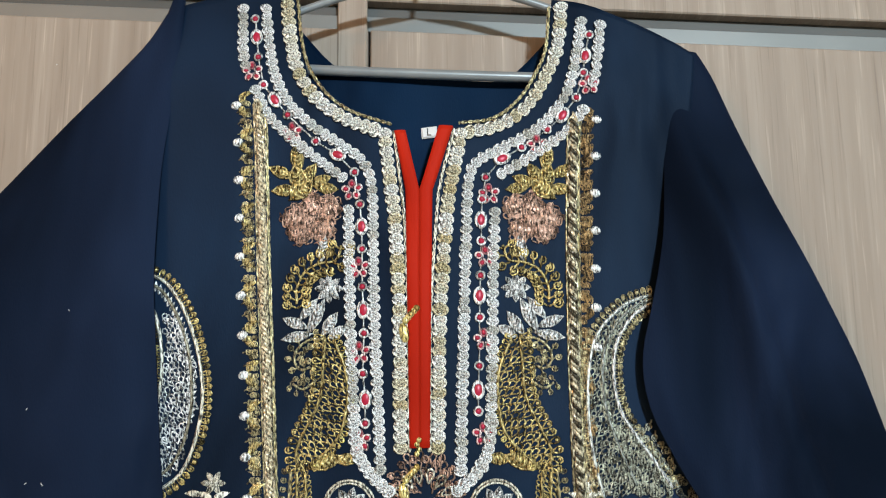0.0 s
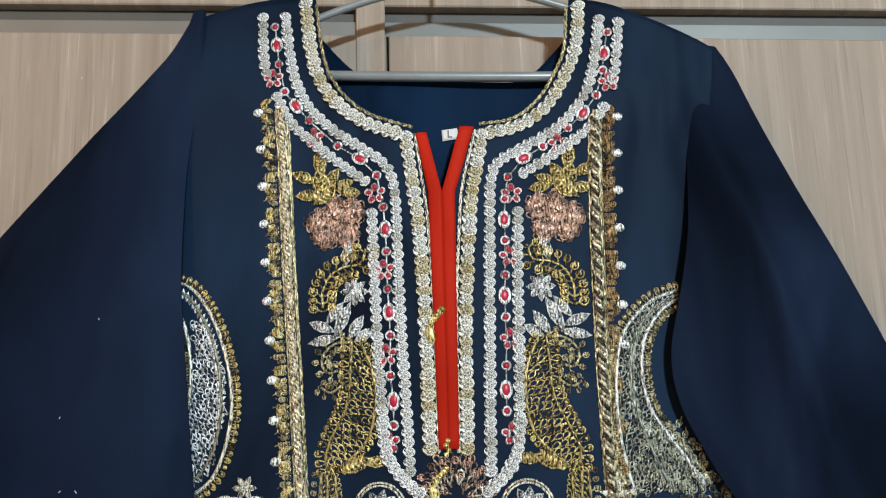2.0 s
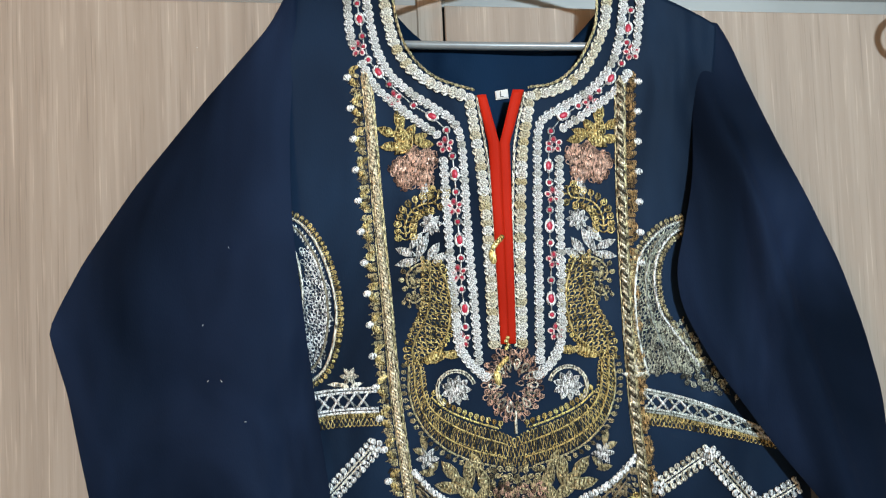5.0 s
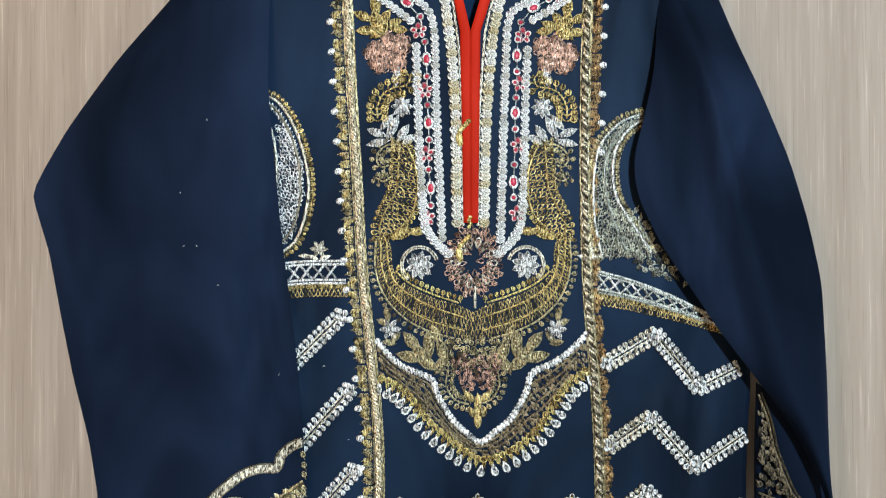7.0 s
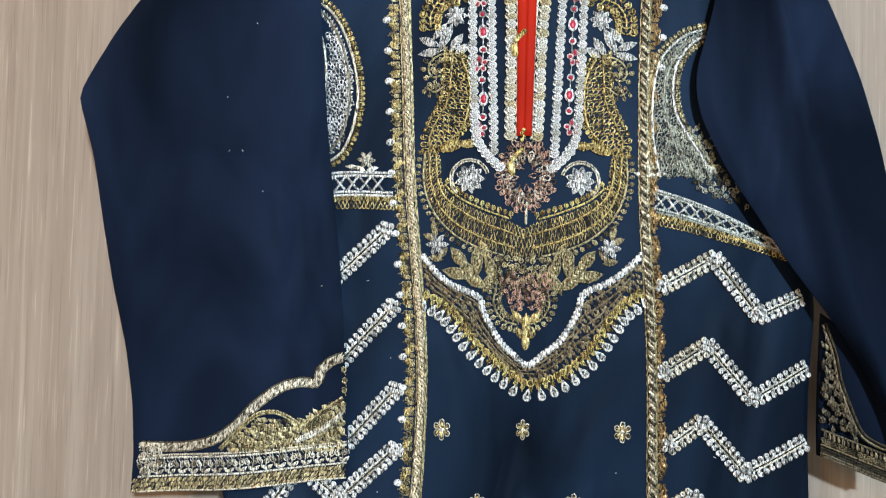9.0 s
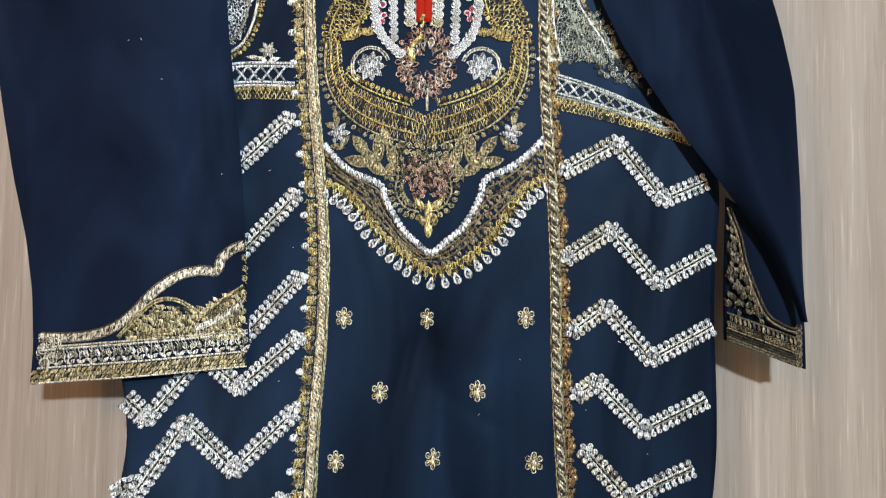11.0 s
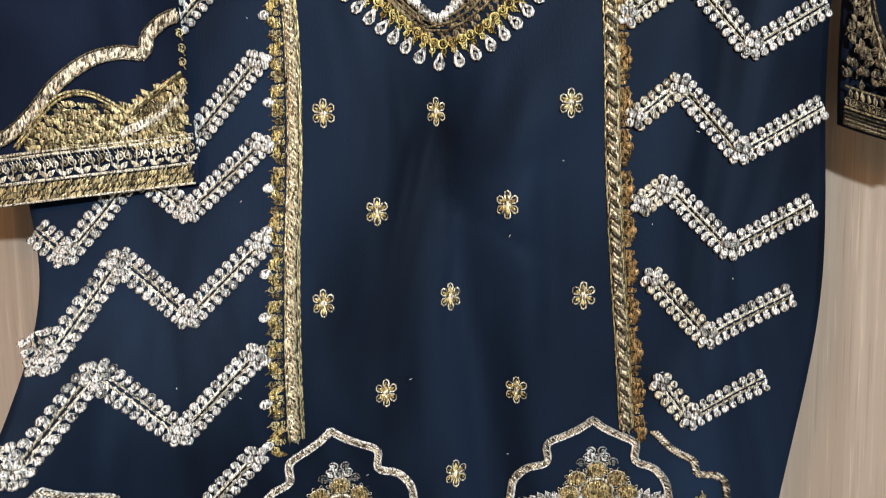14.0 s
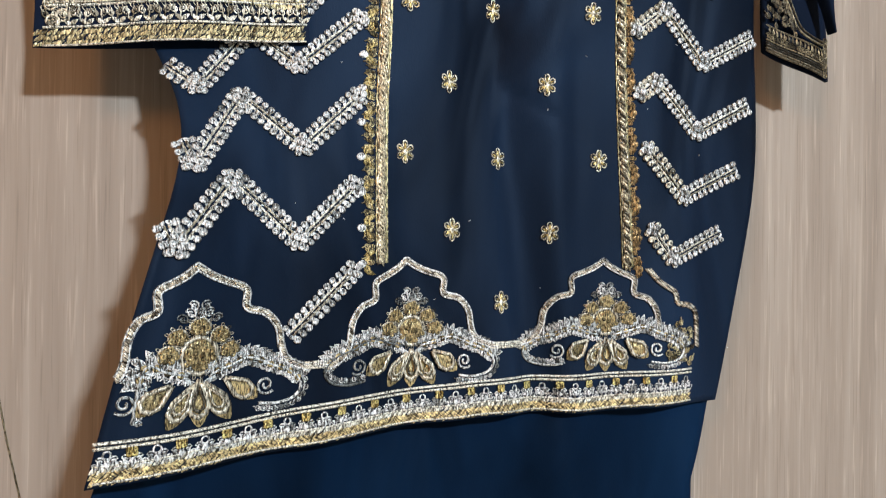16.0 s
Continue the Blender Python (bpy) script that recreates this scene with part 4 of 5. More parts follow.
# the wide gold crescent wings
def wing(s, f, m):
    """Close-set feather strokes running across the crescent."""
    low = smooth_path([(-0.094, 1.290), (-0.092, 1.262), (-0.086, 1.243), (-0.074, 1.226), (-0.056, 1.212), (-0.034, 1.203), (-0.012, 1.196), (0.002, 1.195)], 0.0036)
    top = smooth_path([(-0.083, 1.300), (-0.078, 1.285), (-0.077, 1.268), (-0.070, 1.255), (-0.055, 1.245), (-0.035, 1.236), (-0.012, 1.229), (0.002, 1.222)], 0.0036)
    n = len(low)
    for i in range(n):
        (ax, az, _), (bx, bz, _) = low[i], top[i * (len(top) - 1) // (n - 1)]
        long = math.hypot(bx - ax, bz - az)
        turn = math.atan2(bz - az, f(bx) - f(ax)) - math.pi / 2
        for t, part_len in ((0.22, 0.17), (0.56, 0.17), (0.87, 0.14)):
            s.stamp(DROP, f(ax + (bx - ax) * t), az + (bz - az) * t, 0.0021, long * part_len, turn + random.uniform(-0.12, 0.12), 0.0008, 0.0030)


def wing_veins(s, f, m):
    for k in range(2):
        t = 0.15 + 0.6 * k
        s.cord([(f(x), z) for x, z, _ in smooth_path([(-0.090 + 0.010 * t, 1.292), (-0.088 + 0.012 * t, 1.262), (-0.074 + 0.010 * t, 1.232 + 0.016 * t), (-0.045 + 0.006 * t, 1.212 + 0.022 * t), (-0.006, 1.200 + 0.022 * t)], 0.004)], 0.0009, 0.0022, 4)


mirror_part("crescent_wing", wing, GOLD, "wide gold crescent wing of dense curls")
mirror_part("wing_vein", wing_veins, GOLD)
mirror_part("wing_edge", curl_line([(-0.093, 1.292), (-0.094, 1.270), (-0.090, 1.250), (-0.080, 1.231), (-0.062, 1.214), (-0.040, 1.203), (-0.016, 1.196)], 0.0062, 0.0030, False, -1), ANTIQUE)
mirror_part("wing_edge", curl_line([(-0.074, 1.262), (-0.058, 1.249), (-0.036, 1.239), (-0.012, 1.231)], 0.0060, 0.0031, False, 1), BRIGHT_GOLD)
mirror_part("eye_flower", star_flower(-0.050, 1.268, 0.0128, 9), SILVER, "silver flower inside a half ring")


def eye_arc(s, f, m):
    for rr in (0.0165, 0.0185):
        s.cord([(f(-0.050 + rr * math.cos(a)), 1.268 + rr * math.sin(a)) for a in np.linspace(0.3, math.pi + 0.9, 22)], 0.0009, 0.001, 4)


mirror_part("eye_arc", eye_arc, CHAMPAGNE)

# the copper cluster under the slit, with its dark middle
heart_cluster = Shape()
for k in range(84):
    a, rr = k * 2.4, 0.0075 + 0.022 * math.sqrt(k / 84)
    x, z = 0.003 + rr * math.cos(a) * 0.95, 1.272 + rr * math.sin(a) * 1.15
    heart_cluster.stamp(CURL if k % 2 else DROP, x, z, 0.0036, None, a - 1.57, 0.0008)
finish("slit_rosette", heart_cluster, ROSE, tunic, "copper and silver rosette below the slit")
spokes = Shape()
for k in range(14):
    a = k * 2 * math.pi / 14
    spokes.stamp(DROP, 0.003 + 0.019 * math.cos(a), 1.270 + 0.021 * math.sin(a), 0.0042, 0.0050, a - 1.57, 0.0012)
spokes.cord([(0.004, 1.247), (0.004, 1.236), (0.004, 1.226)], 0.0014, 0.0014, 5)
finish("heart_spoke_ring", spokes, CHAMPAGNE, tunic)

mirror_part("lower_leaf", leaves([(-0.058, 1.193, 0.011, 0.0052, 0.7), (-0.041, 1.191, 0.012, 0.0052, 0.1), (-0.060, 1.178, 0.012, 0.0052, 1.35), (-0.043, 1.172, 0.011, 0.0052, 1.0), (-0.028, 1.184, 0.012, 0.0052, 0.3), (-0.050, 1.183, 0.010, 0.0046, 0.9), (-0.034, 1.200, 0.009, 0.0044, 0.4),
                                    (-0.030, 1.170, 0.009, 0.0046, -0.5)]), ANTIQUE, "antique gold leaf")
mirror_part("side_floret", star_flower(-0.079, 1.205, 0.0098, 6), SILVER)
mirror_part("side_sprig", leaves([(-0.082, 1.220, 0.007, 0.003, 0.2), (-0.086, 1.212, 0.006, 0.003, 1.2), (-0.080, 1.192, 0.006, 0.003, 1.4), (-0.074, 1.197, 0.006, 0.003, 2.4)]), ANTIQUE)
under = Shape()
filled(under, [(-0.030, 1.192), (0.004, 1.198), (0.040, 1.192), (0.030, 1.168), (0.004, 1.160), (-0.022, 1.168)], CURL, 0.0062, 0.0036)
finish("under_scroll", under, ANTIQUE, tunic)
dark_bloom = Shape()
for cx, cz, r in ((0.006, 1.166, 0.012), (-0.009, 1.170, 0.010), (0.021, 1.170, 0.010), (-0.003, 1.154, 0.009), (0.015, 1.154, 0.009)):
    for k in range(12):
        rr, a = r * math.sqrt((k + 0.5) / 12), k * 2.4
        dark_bloom.stamp(CURL, cx + rr * math.cos(a), cz + rr * math.sin(a), 0.0030, None, a, 0.0010 + 0.0012 * (1 - rr / r))
finish("bib_flower", dark_bloom, ROSE, tunic, "dusky copper flower at the bib's point")
mirror_part("point_scroll", curl_line([(-0.022, 1.166), (-0.024, 1.150), (-0.016, 1.136), (-0.002, 1.131)], 0.0055, 0.0033), ANTIQUE)
point = Shape()
for k, (x, z, ln, a) in enumerate(((0.007, 1.134, 0.010, 0.0), (-0.003, 1.140, 0.008, 0.7), (0.016, 1.140, 0.008, -0.7), (0.007, 1.117, 0.009, 0.0), (0.001, 1.124, 0.007, 0.6), (0.013, 1.124, 0.007, -0.6))):
    point.stamp(LEAF, x, z, 0.0040, ln, a, 0.0010)
finish("point_leaf", point, GOLD, tunic)

# the bib's border: white beaded line, dark lace, gold and white loops
BIB = [(-0.092, 1.193), (-0.078, 1.177), (-0.064, 1.167), (-0.0385, 1.156), (-0.033, 1.141), (-0.018, 1.116), (-0.005, 1.103), (0.0095, 1.093), (0.024, 1.104), (0.040, 1.118), (0.054, 1.143), (0.060, 1.162), (0.080, 1.172), (0.096, 1.183), (0.113, 1.200)]
OUTER = [(-0.087, 1.155), (-0.070, 1.147), (-0.056, 1.133), (-0.040, 1.112), (-0.021, 1.095), (-0.004, 1.082), (0.0115, 1.074), (0.037, 1.082), (0.063, 1.104), (0.078, 1.126), (0.092, 1.148), (0.112, 1.163)]
bib = Shape()
for x, z, a in smooth_path(BIB, 0.0045):
    bib.stamp(DOME, x, z, 0.0029, 0.0036, a, 0.0010)
bib.cord(xz(smooth_path(BIB, 0.003)), 0.0016, 0.0012, 5)
finish("bib_line", bib, SILVER, tunic, "white beaded line outlining the bib")
lace = Shape()
poly = xz(smooth_path(BIB, 0.006)) + list(reversed(xz(smooth_path(OUTER, 0.006))))
filled(lace, poly, LEAF, 0.0056, 0.0020, 0.8, 0.3, 0.0004, 1.8)
finish("bib_lace", lace, BROWN, tunic, "dark antique gold lace band")
for k in range(4):
    row = Shape()
    mid = [((1 - k / 4 * 0.7 - 0.15) * bx + (k / 4 * 0.7 + 0.15) * ox, (1 - k / 4 * 0.7 - 0.15) * bz + (k / 4 * 0.7 + 0.15) * oz)
           for (bx, bz, _), (ox, oz, _) in zip(resampled([np.array(q) for q in BIB], 0.34 / 60)[:60], resampled([np.array(q) for q in OUTER], 0.26 / 60)[:60])]
    row.cord(mid, 0.0009, 0.0016, 4)
    finish("lace_line", row, BROWN, tunic)
gold_loops = Shape()
for i, (x, z, a) in enumerate(smooth_path(OUTER, 0.0066)):
    gold_loops.stamp(COIL, x + random.uniform(-0.0006, 0.0006), z + 0.002, 0.0036, None, a, 0.0012)
    gold_loops.stamp(CURL, x + 0.004 * math.sin(a), z - 0.003 * math.cos(a), 0.0030, None, a, 0.0008)
for i, (x, z, a) in enumerate(smooth_path(OUTER, 0.0098)):
    nx, nz = math.sin(a), -math.cos(a)
    loop = Shape()
    turn = math.atan2(nz, nx) - 1.57 + random.uniform(-0.15, 0.15)
    for size in (1.0, 0.74):
        loop.stamp(DROP, x + nx * 0.0110, z + nz * 0.0110, 0.0052 * size, 0.0054 * size, turn, 0.0010)
    loop.stamp(DOME, x + nx * 0.0115, z + nz * 0.0115, 0.0018, None, 0, 0.0008)
    finish("white_loop", loop, SILVER, tunic, "white scallop loop")
finish("gold_edging", gold_loops, BRIGHT_GOLD, tunic, "row of bright gold loops on the bib's rim")

# gold clasps on the slit
for cx, cz in ((-0.006, 1.396), (-0.006, 1.284)):
    s = Shape()
    s.stamp(DOME, cx - 0.005, cz - 0.006, 0.0036, 0.0075, 0.2, 0.003, 0.004)
    for k in range(5):
        s.stamp(DOME, cx + 0.002 * k - 0.004, cz + 0.003 + 0.0022 * k, 0.0026, None, 0, 0.003)
    finish("clasp", s, BRIGHT_GOLD, tunic, "small bright gold clasp")
pin = Shape()
for k in range(4):
    pin.stamp(DOME, -0.002 + 0.0015 * (k % 2), 1.305 + 0.0032 * k, 0.0020, None, 0, 0.003)
finish("clasp_pin", pin, BRIGHT_GOLD, tunic)


# pale silver thread with the right side's greenish light put into the colour
PALE_GREENLIT = thread("pale_greenlit_thread", (0.34, 0.37, 0.33), (0.86, 0.91, 0.84), 0.26, 0.35)

# ---- chevrons, side paisleys and chest bands ----
def chevron(ctrl, mat=SILVER):
    main, dusk, core = Shape(), Shape(), Shape()
    for leg, (a, b) in enumerate(zip(ctrl, ctrl[1:])):
        # first legs on the right: golden light put in as champagne thread
        s = dusk if leg == 0 and a[0] > 0 else main
        path = straight_path((a, b), 0.0063)
        for w in (-0.0016, 0.0016):
            core.cord(xz(offset(straight_path((a, b), 0.004), w)), 0.0010, 0.0010, 4)
        for x, z, q in path:
            for sd in (1, -1):
                k = 0.0031 * random.uniform(0.88, 1.1)
                s.stamp(TINY, x - sd * 0.0065 * math.sin(q), z + sd * 0.0065 * math.cos(q), k, k * 0.92, q + random.uniform(-0.6, 0.6), 0.0008)
                s.stamp(DOME, x - sd * 0.0065 * math.sin(q), z + sd * 0.0065 * math.cos(q), k * 0.85, k * 0.8, q, 0.0006, k * 0.6)
                s.stamp(LEAF, x - sd * 0.0036 * math.sin(q), z + sd * 0.0036 * math.cos(q), 0.0019, 0.0040, q + sd * 0.75 + (0 if sd > 0 else math.pi), 0.0008)
    for x, z in ctrl[:-1]:
        for k in range(4):
            a = 0.5 + k * math.pi / 2
            main.stamp(TINY, x + 0.0040 * math.cos(a), z + 0.0040 * math.sin(a), 0.0034, None, a, 0.0012)
            main.stamp(DOME, x + 0.0040 * math.cos(a), z + 0.0040 * math.sin(a), 0.0028, None, a, 0.0012, 0.0022)
    band = finish("chevron_band", main, mat, tunic, "zigzag band of silver coils")
    finish("chevron_core", core, CHAMPAGNE, band)
    if dusk.n:
        finish("chevron_start", dusk, CHAMPAGNE, band, "silver coils toned champagne as the light falls beside the braid")


for ctrl in ([(-0.127, 1.219), (-0.179, 1.167), (-0.239, 1.210), (-0.278, 1.155)], [(-0.119, 1.146), (-0.171, 1.088), (-0.233, 1.131), (-0.284, 1.077)], [(-0.114, 1.068), (-0.163, 1.012), (-0.222, 1.050), (-0.270, 1.000)],
             [(-0.113, 1.012), (-0.163, 0.966), (-0.203, 0.994), (-0.240, 0.940), (-0.262, 0.955)], [(-0.114, 0.944), (-0.160, 0.897), (-0.208, 0.936), (-0.238, 0.876), (-0.246, 0.892)],
             [(-0.117, 0.870), (-0.163, 0.822), (-0.212, 0.868), (-0.246, 0.815), (-0.253, 0.831)], [(-0.119, 0.801), (-0.168, 0.752)],
             [(0.133, 1.171), (0.183, 1.199), (0.226, 1.146), (0.267, 1.164)], [(0.136, 1.090), (0.177, 1.117), (0.221, 1.068), (0.273, 1.097)], [(0.142, 1.022), (0.172, 1.045), (0.215, 0.998), (0.271, 1.028)],
             [(0.146, 0.964), (0.164, 0.977), (0.209, 0.932), (0.264, 0.961)], [(0.154, 0.914), (0.194, 0.870), (0.252, 0.898)], [(0.161, 0.839), (0.182, 0.812), (0.236, 0.837)]):
    chevron(ctrl)


def side_paisley(f, m, tone, dz=0.0):
    spine = [(-0.226, 1.392), (-0.224, 1.415), (-0.208, 1.431), (-0.188, 1.424), (-0.172, 1.400), (-0.163, 1.370), (-0.161, 1.335), (-0.170, 1.302), (-0.190, 1.282)]
    rim = [(-0.218, 1.425), (-0.205, 1.436), (-0.184, 1.429), (-0.166, 1.402), (-0.155, 1.365), (-0.154, 1.330), (-0.166, 1.292), (-0.193, 1.273)]
    inner = [(-0.212, 1.420), (-0.198, 1.416), (-0.188, 1.395), (-0.184, 1.365), (-0.187, 1.340), (-0.200, 1.314), (-0.216, 1.290)]
    belly = [(-0.186, 1.412), (-0.172, 1.400), (-0.160, 1.370), (-0.158, 1.335), (-0.167, 1.300), (-0.192, 1.278), (-0.212, 1.284), (-0.198, 1.316), (-0.184, 1.350), (-0.182, 1.385)]
    if m < 0:
        back = lambda pts: [(-0.027 - x, z - dz) for x, z in pts]
        rim = back([(0.171, 1.417), (0.153, 1.411), (0.138, 1.399), (0.128, 1.385), (0.123, 1.366), (0.121, 1.345), (0.121, 1.325), (0.123, 1.304), (0.127, 1.284), (0.130, 1.274)])
        inner = back([(0.171, 1.411), (0.157, 1.402), (0.146, 1.387), (0.141, 1.370), (0.141, 1.349), (0.145, 1.332), (0.154, 1.317), (0.166, 1.300), (0.180, 1.279)])
        spine = [((a[0] + b[0]) / 2, (a[1] + b[1]) / 2) for a, b in zip(rim, inner)]
        belly = rim[1:] + list(reversed(inner[1:]))
    spine, rim, inner, belly = [[(x, z + dz) for x, z in q] for q in (spine, rim, inner, belly)]
    loops, lines, mesh = Shape(), Shape(), Shape()
    for ctrl, out in ((rim, 1), (inner, -1)):
        for x, z, a in smooth_path(ctrl, 0.0048):
            nx, nz = -math.sin(a) * out, math.cos(a) * out
            loops.stamp(DROP, f(x + nx * 0.004), z + nz * 0.004, 0.0029, 0.0036, math.atan2(nz, nx * m) - 1.57, 0.0008)
            loops.stamp(DOME, f(x + nx * 0.0045), z + nz * 0.0045, 0.0015, None, 0, 0.0006)
    for ctrl in (rim, inner):
        lines.cord([(f(x), z) for x, z, _ in smooth_path(ctrl, 0.004)], 0.0014, 0.0012, 4)
    filled(mesh, [(f(x), z) for x, z in belly], DROP, 0.0042, 0.0027, 0.6 * m, 0.25)
    lines.cord([(f(x), z) for x, z, _ in smooth_path(spine[2:] if m > 0 else spine, 0.004)], 0.0012, 0.0016, 4)
    path = smooth_path(spine, 0.0042)
    for x, z, a in path[:len(path) * 3 // 4]:
        mesh.stamp(LEAF, f(x), z, 0.0018, 0.0040, (a + 0.5) * m, 0.0008)
    finish("paisley_rim", loops, tone[0], tunic, "looped rim of a large paisley")
    finish("paisley_outline", lines, tone[1], tunic)
    finish("paisley_lattice", mesh, tone[2], tunic, "silver lattice filling the paisley")
    base = Shape()
    for x, z, r in ((-0.228, 1.300, 0.012), (-0.246, 1.292, 0.012), (-0.238, 1.276, 0.012), (-0.262, 1.274, 0.012), (-0.275, 1.258, 0.010), (-0.218, 1.350, 0.009), (-0.222, 1.330, 0.009), (-0.210, 1.322, 0.008)):
        for k in range(12):
            rr, a = r * math.sqrt((k + 0.5) / 12), k * 2.4
            base.stamp(CURL, f(x + rr * math.cos(a)), z + rr * math.sin(a), 0.0029, None, a, 0.0008)
    finish("paisley_foot", base, BROWN if m > 0 else SILVER_GREENLIT, tunic, "curled floral foot of the paisley")
    sprig = Shape()
    star_flower(-0.143, 1.284, 0.0080, 6)(sprig, f, m)
    for x, z, a in ((-0.150, 1.276, 1.2), (-0.136, 1.276, -1.3), (-0.158, 1.277, 1.5)):
        sprig.stamp(LEAF, f(x), z, 0.0026, 0.0060, a * m, 0.0008)
    tagged(finish("paisley_sprig", sprig, CHAMPAGNE, tunic), kind="stuff")


side_paisley(lambda x: x - 0.006, 1, (GOLD, CHAMPAGNE, SILVER))
# right paisley: same silver work, coloured as the light falls there
side_paisley(lambda x: -0.027 - x, -1, (ANTIQUE, PALE_GREENLIT, SILVER_GREENLIT), -0.012)
wedge = Shape()
filled(wedge, [(0.130, 1.292), (0.140, 1.320), (0.165, 1.325), (0.185, 1.290), (0.215, 1.248), (0.180, 1.256)], CURL, 0.0065, 0.0036)
finish("wedge_scroll", wedge, SILVER_GREENLIT, tunic, "scrolls between the paisley and the chest band")


def chest_band(top, low, tone=SILVER):
    up, down = smooth_path(top, 0.004), smooth_path(low, 0.004)
    n = min(len(up), len(down))
    grid, cross, loops = Shape(), Shape(), Shape()
    mix = lambda t: [((1 - t) * up[min(len(up) - 1, round(i * (len(up) - 1) / (n - 1)))][0] + t * down[min(len(down) - 1, round(i * (len(down) - 1) / (n - 1)))][0],
                      (1 - t) * up[min(len(up) - 1, round(i * (len(up) - 1) / (n - 1)))][1] + t * down[min(len(down) - 1, round(i * (len(down) - 1) / (n - 1)))][1]) for i in range(n)]
    for t in (0.0, 0.09, 0.52, 0.61):
        grid.cord(mix(t), 0.0014, 0.0012, 4)
    a, b = mix(0.10), mix(0.51)
    for i in range(0, n - 3, 3):
        cross.cord([a[i], b[i + 3]], 0.0012, 0.0012, 4)
        cross.cord([b[i], a[i + 3]], 0.0012, 0.0016, 4)
    for x, z in mix(0.70):
        loops.stamp(COIL, x, z, 0.0030, None, 0, 0.0008)
    for x, z in mix(0.90):
        loops.stamp(DROP, x, z, 0.0026, 0.0034, math.pi, 0.0008)
    band = finish("chest_band", grid, tone, tunic, "silver lattice band across the chest side")
    finish("lattice_cross", cross, tone, band)
    finish("band_edging", loops, GOLD, band, "gold looped lower edge")


chest_band([(-0.292, 1.229), (-0.255, 1.249), (-0.223, 1.262), (-0.173, 1.271), (-0.124, 1.272)], [(-0.292, 1.203), (-0.250, 1.219), (-0.212, 1.229), (-0.165, 1.236), (-0.122, 1.236)])
chest_band([(0.124, 1.262), (0.150, 1.255), (0.180, 1.245), (0.210, 1.232), (0.250, 1.212)], [(0.124, 1.228), (0.150, 1.224), (0.183, 1.217), (0.215, 1.210), (0.252, 1.200)], PALE_GREENLIT)

# small flowers scattered over the lower panel
for x, z, k in ((-0.070, 1.031, 1.0), (0.007, 1.031, 0.8), (0.099, 1.034, 1.0), (-0.035, 0.963, 0.95), (0.055, 0.966, 0.95), (-0.074, 0.900, 0.95), (0.0145, 0.900, 0.9), (0.108, 0.901, 1.05), (-0.032, 0.835, 0.95),
                (0.060, 0.834, 0.95), (0.016, 0.772, 0.95)):
    s, c = Shape(), Shape()
    s.stamp(PETALS, x, z, 0.0095 * k, 0.0112, 0, 0.0008, 0.006)
    for q in range(6):
        a = math.pi / 2 + q * math.pi / 3
        c.stamp(LEAF, x + 0.0045 * k * math.cos(a), z + 0.0054 * math.sin(a), 0.0015, 0.0030, a - 1.57, 0.0014)
    buti = finish("scatter_flower", s, CHAMPAGNE, tunic, "small six-petalled gold flower")
    finish("flower_heart", c, GOLD, buti)


# ---- the hem border ----
hem_line = curve_at([(-0.34, 0.691), (-0.29, 0.691), (-0.228, 0.690), (-0.194, 0.691), (-0.155, 0.694), (-0.113, 0.696), (-0.066, 0.698), (-0.019, 0.702), (0.033, 0.703), (0.10, 0.704), (0.22, 0.707)])
hem_low = curve_at([(-0.34, 0.667), (-0.295, 0.668), (-0.15, 0.667), (-0.065, 0.672), (0.0, 0.676), (0.10, 0.674), (0.22, 0.679)])


def arch(cx, cz, wl, wr, drop_l=0.0, drop_r=0.0, a0=0, a1=0):
    half = [(0.0, 0.004), (0.003, 0.0015), (0.010, -0.003), (0.019, -0.007), (0.032, -0.013), (0.0325, -0.026), (0.046, -0.031), (0.055, -0.042), (0.058, -0.058), (0.064, -0.068), (0.078, -0.074)]
    lpts = [(cx - x * wl, cz + z - drop_l * x / 0.078) for x, z in half][a0:]
    rpts = [(cx + x * wr, cz + z - drop_r * x / 0.078) for x, z in half][:len(half) - a1]
    ctrl = list(reversed(lpts)) + rpts[1:]
    s, e = Shape(), Shape()
    path = smooth_path(ctrl, 0.002)
    path = [p for p in path if p[0] > left_edge(p[1]) + 0.004]
    satin(s, path, 0.0044)
    for w in (-0.0021, 0.0021):
        e.cord(xz(offset(path, w)), 0.0009, 0.0014, 4)
    band = finish("hem_arch", s, SATIN_PALE, tunic, "lobed arch of pale satin stitch above the hem")
    finish("arch_edge", e, SILVER, band)


arch(-0.233, 0.800, 0.73, 1.0)
arch(-0.072, 0.805, 0.86, 1.01, 0.006, -0.004)
arch(0.115, 0.806, 1.04, 0.93, -0.002, 0.0, 0, 2)
s4 = Shape()
for seg in (smooth_path([(0.158, 0.802), (0.170, 0.790), (0.185, 0.781), (0.189, 0.771), (0.203, 0.768), (0.211, 0.759), (0.213, 0.730)], 0.002),):
    satin(s4, seg, 0.0058)
finish("hem_arch", s4, SATIN_PALE, tunic)
for x0, x1 in ((-0.158, -0.136), (0.004, 0.038)):
    joint = Shape()
    for q in (-0.002, 0.0, 0.002):
        z0 = 0.7275 + q if x0 < -0.1 else 0.7345 + q
        joint.cord([(x0, z0), ((x0 + x1) / 2, z0), (x1, z0)], 0.0012, 0.0012, 4)
    finish("arch_joint", joint, CHAMPAGNE, tunic)


HEM_PALE = thread("pale_hem_thread", (0.12, 0.105, 0.07), (0.74, 0.69, 0.55), 0.27, 0.5)
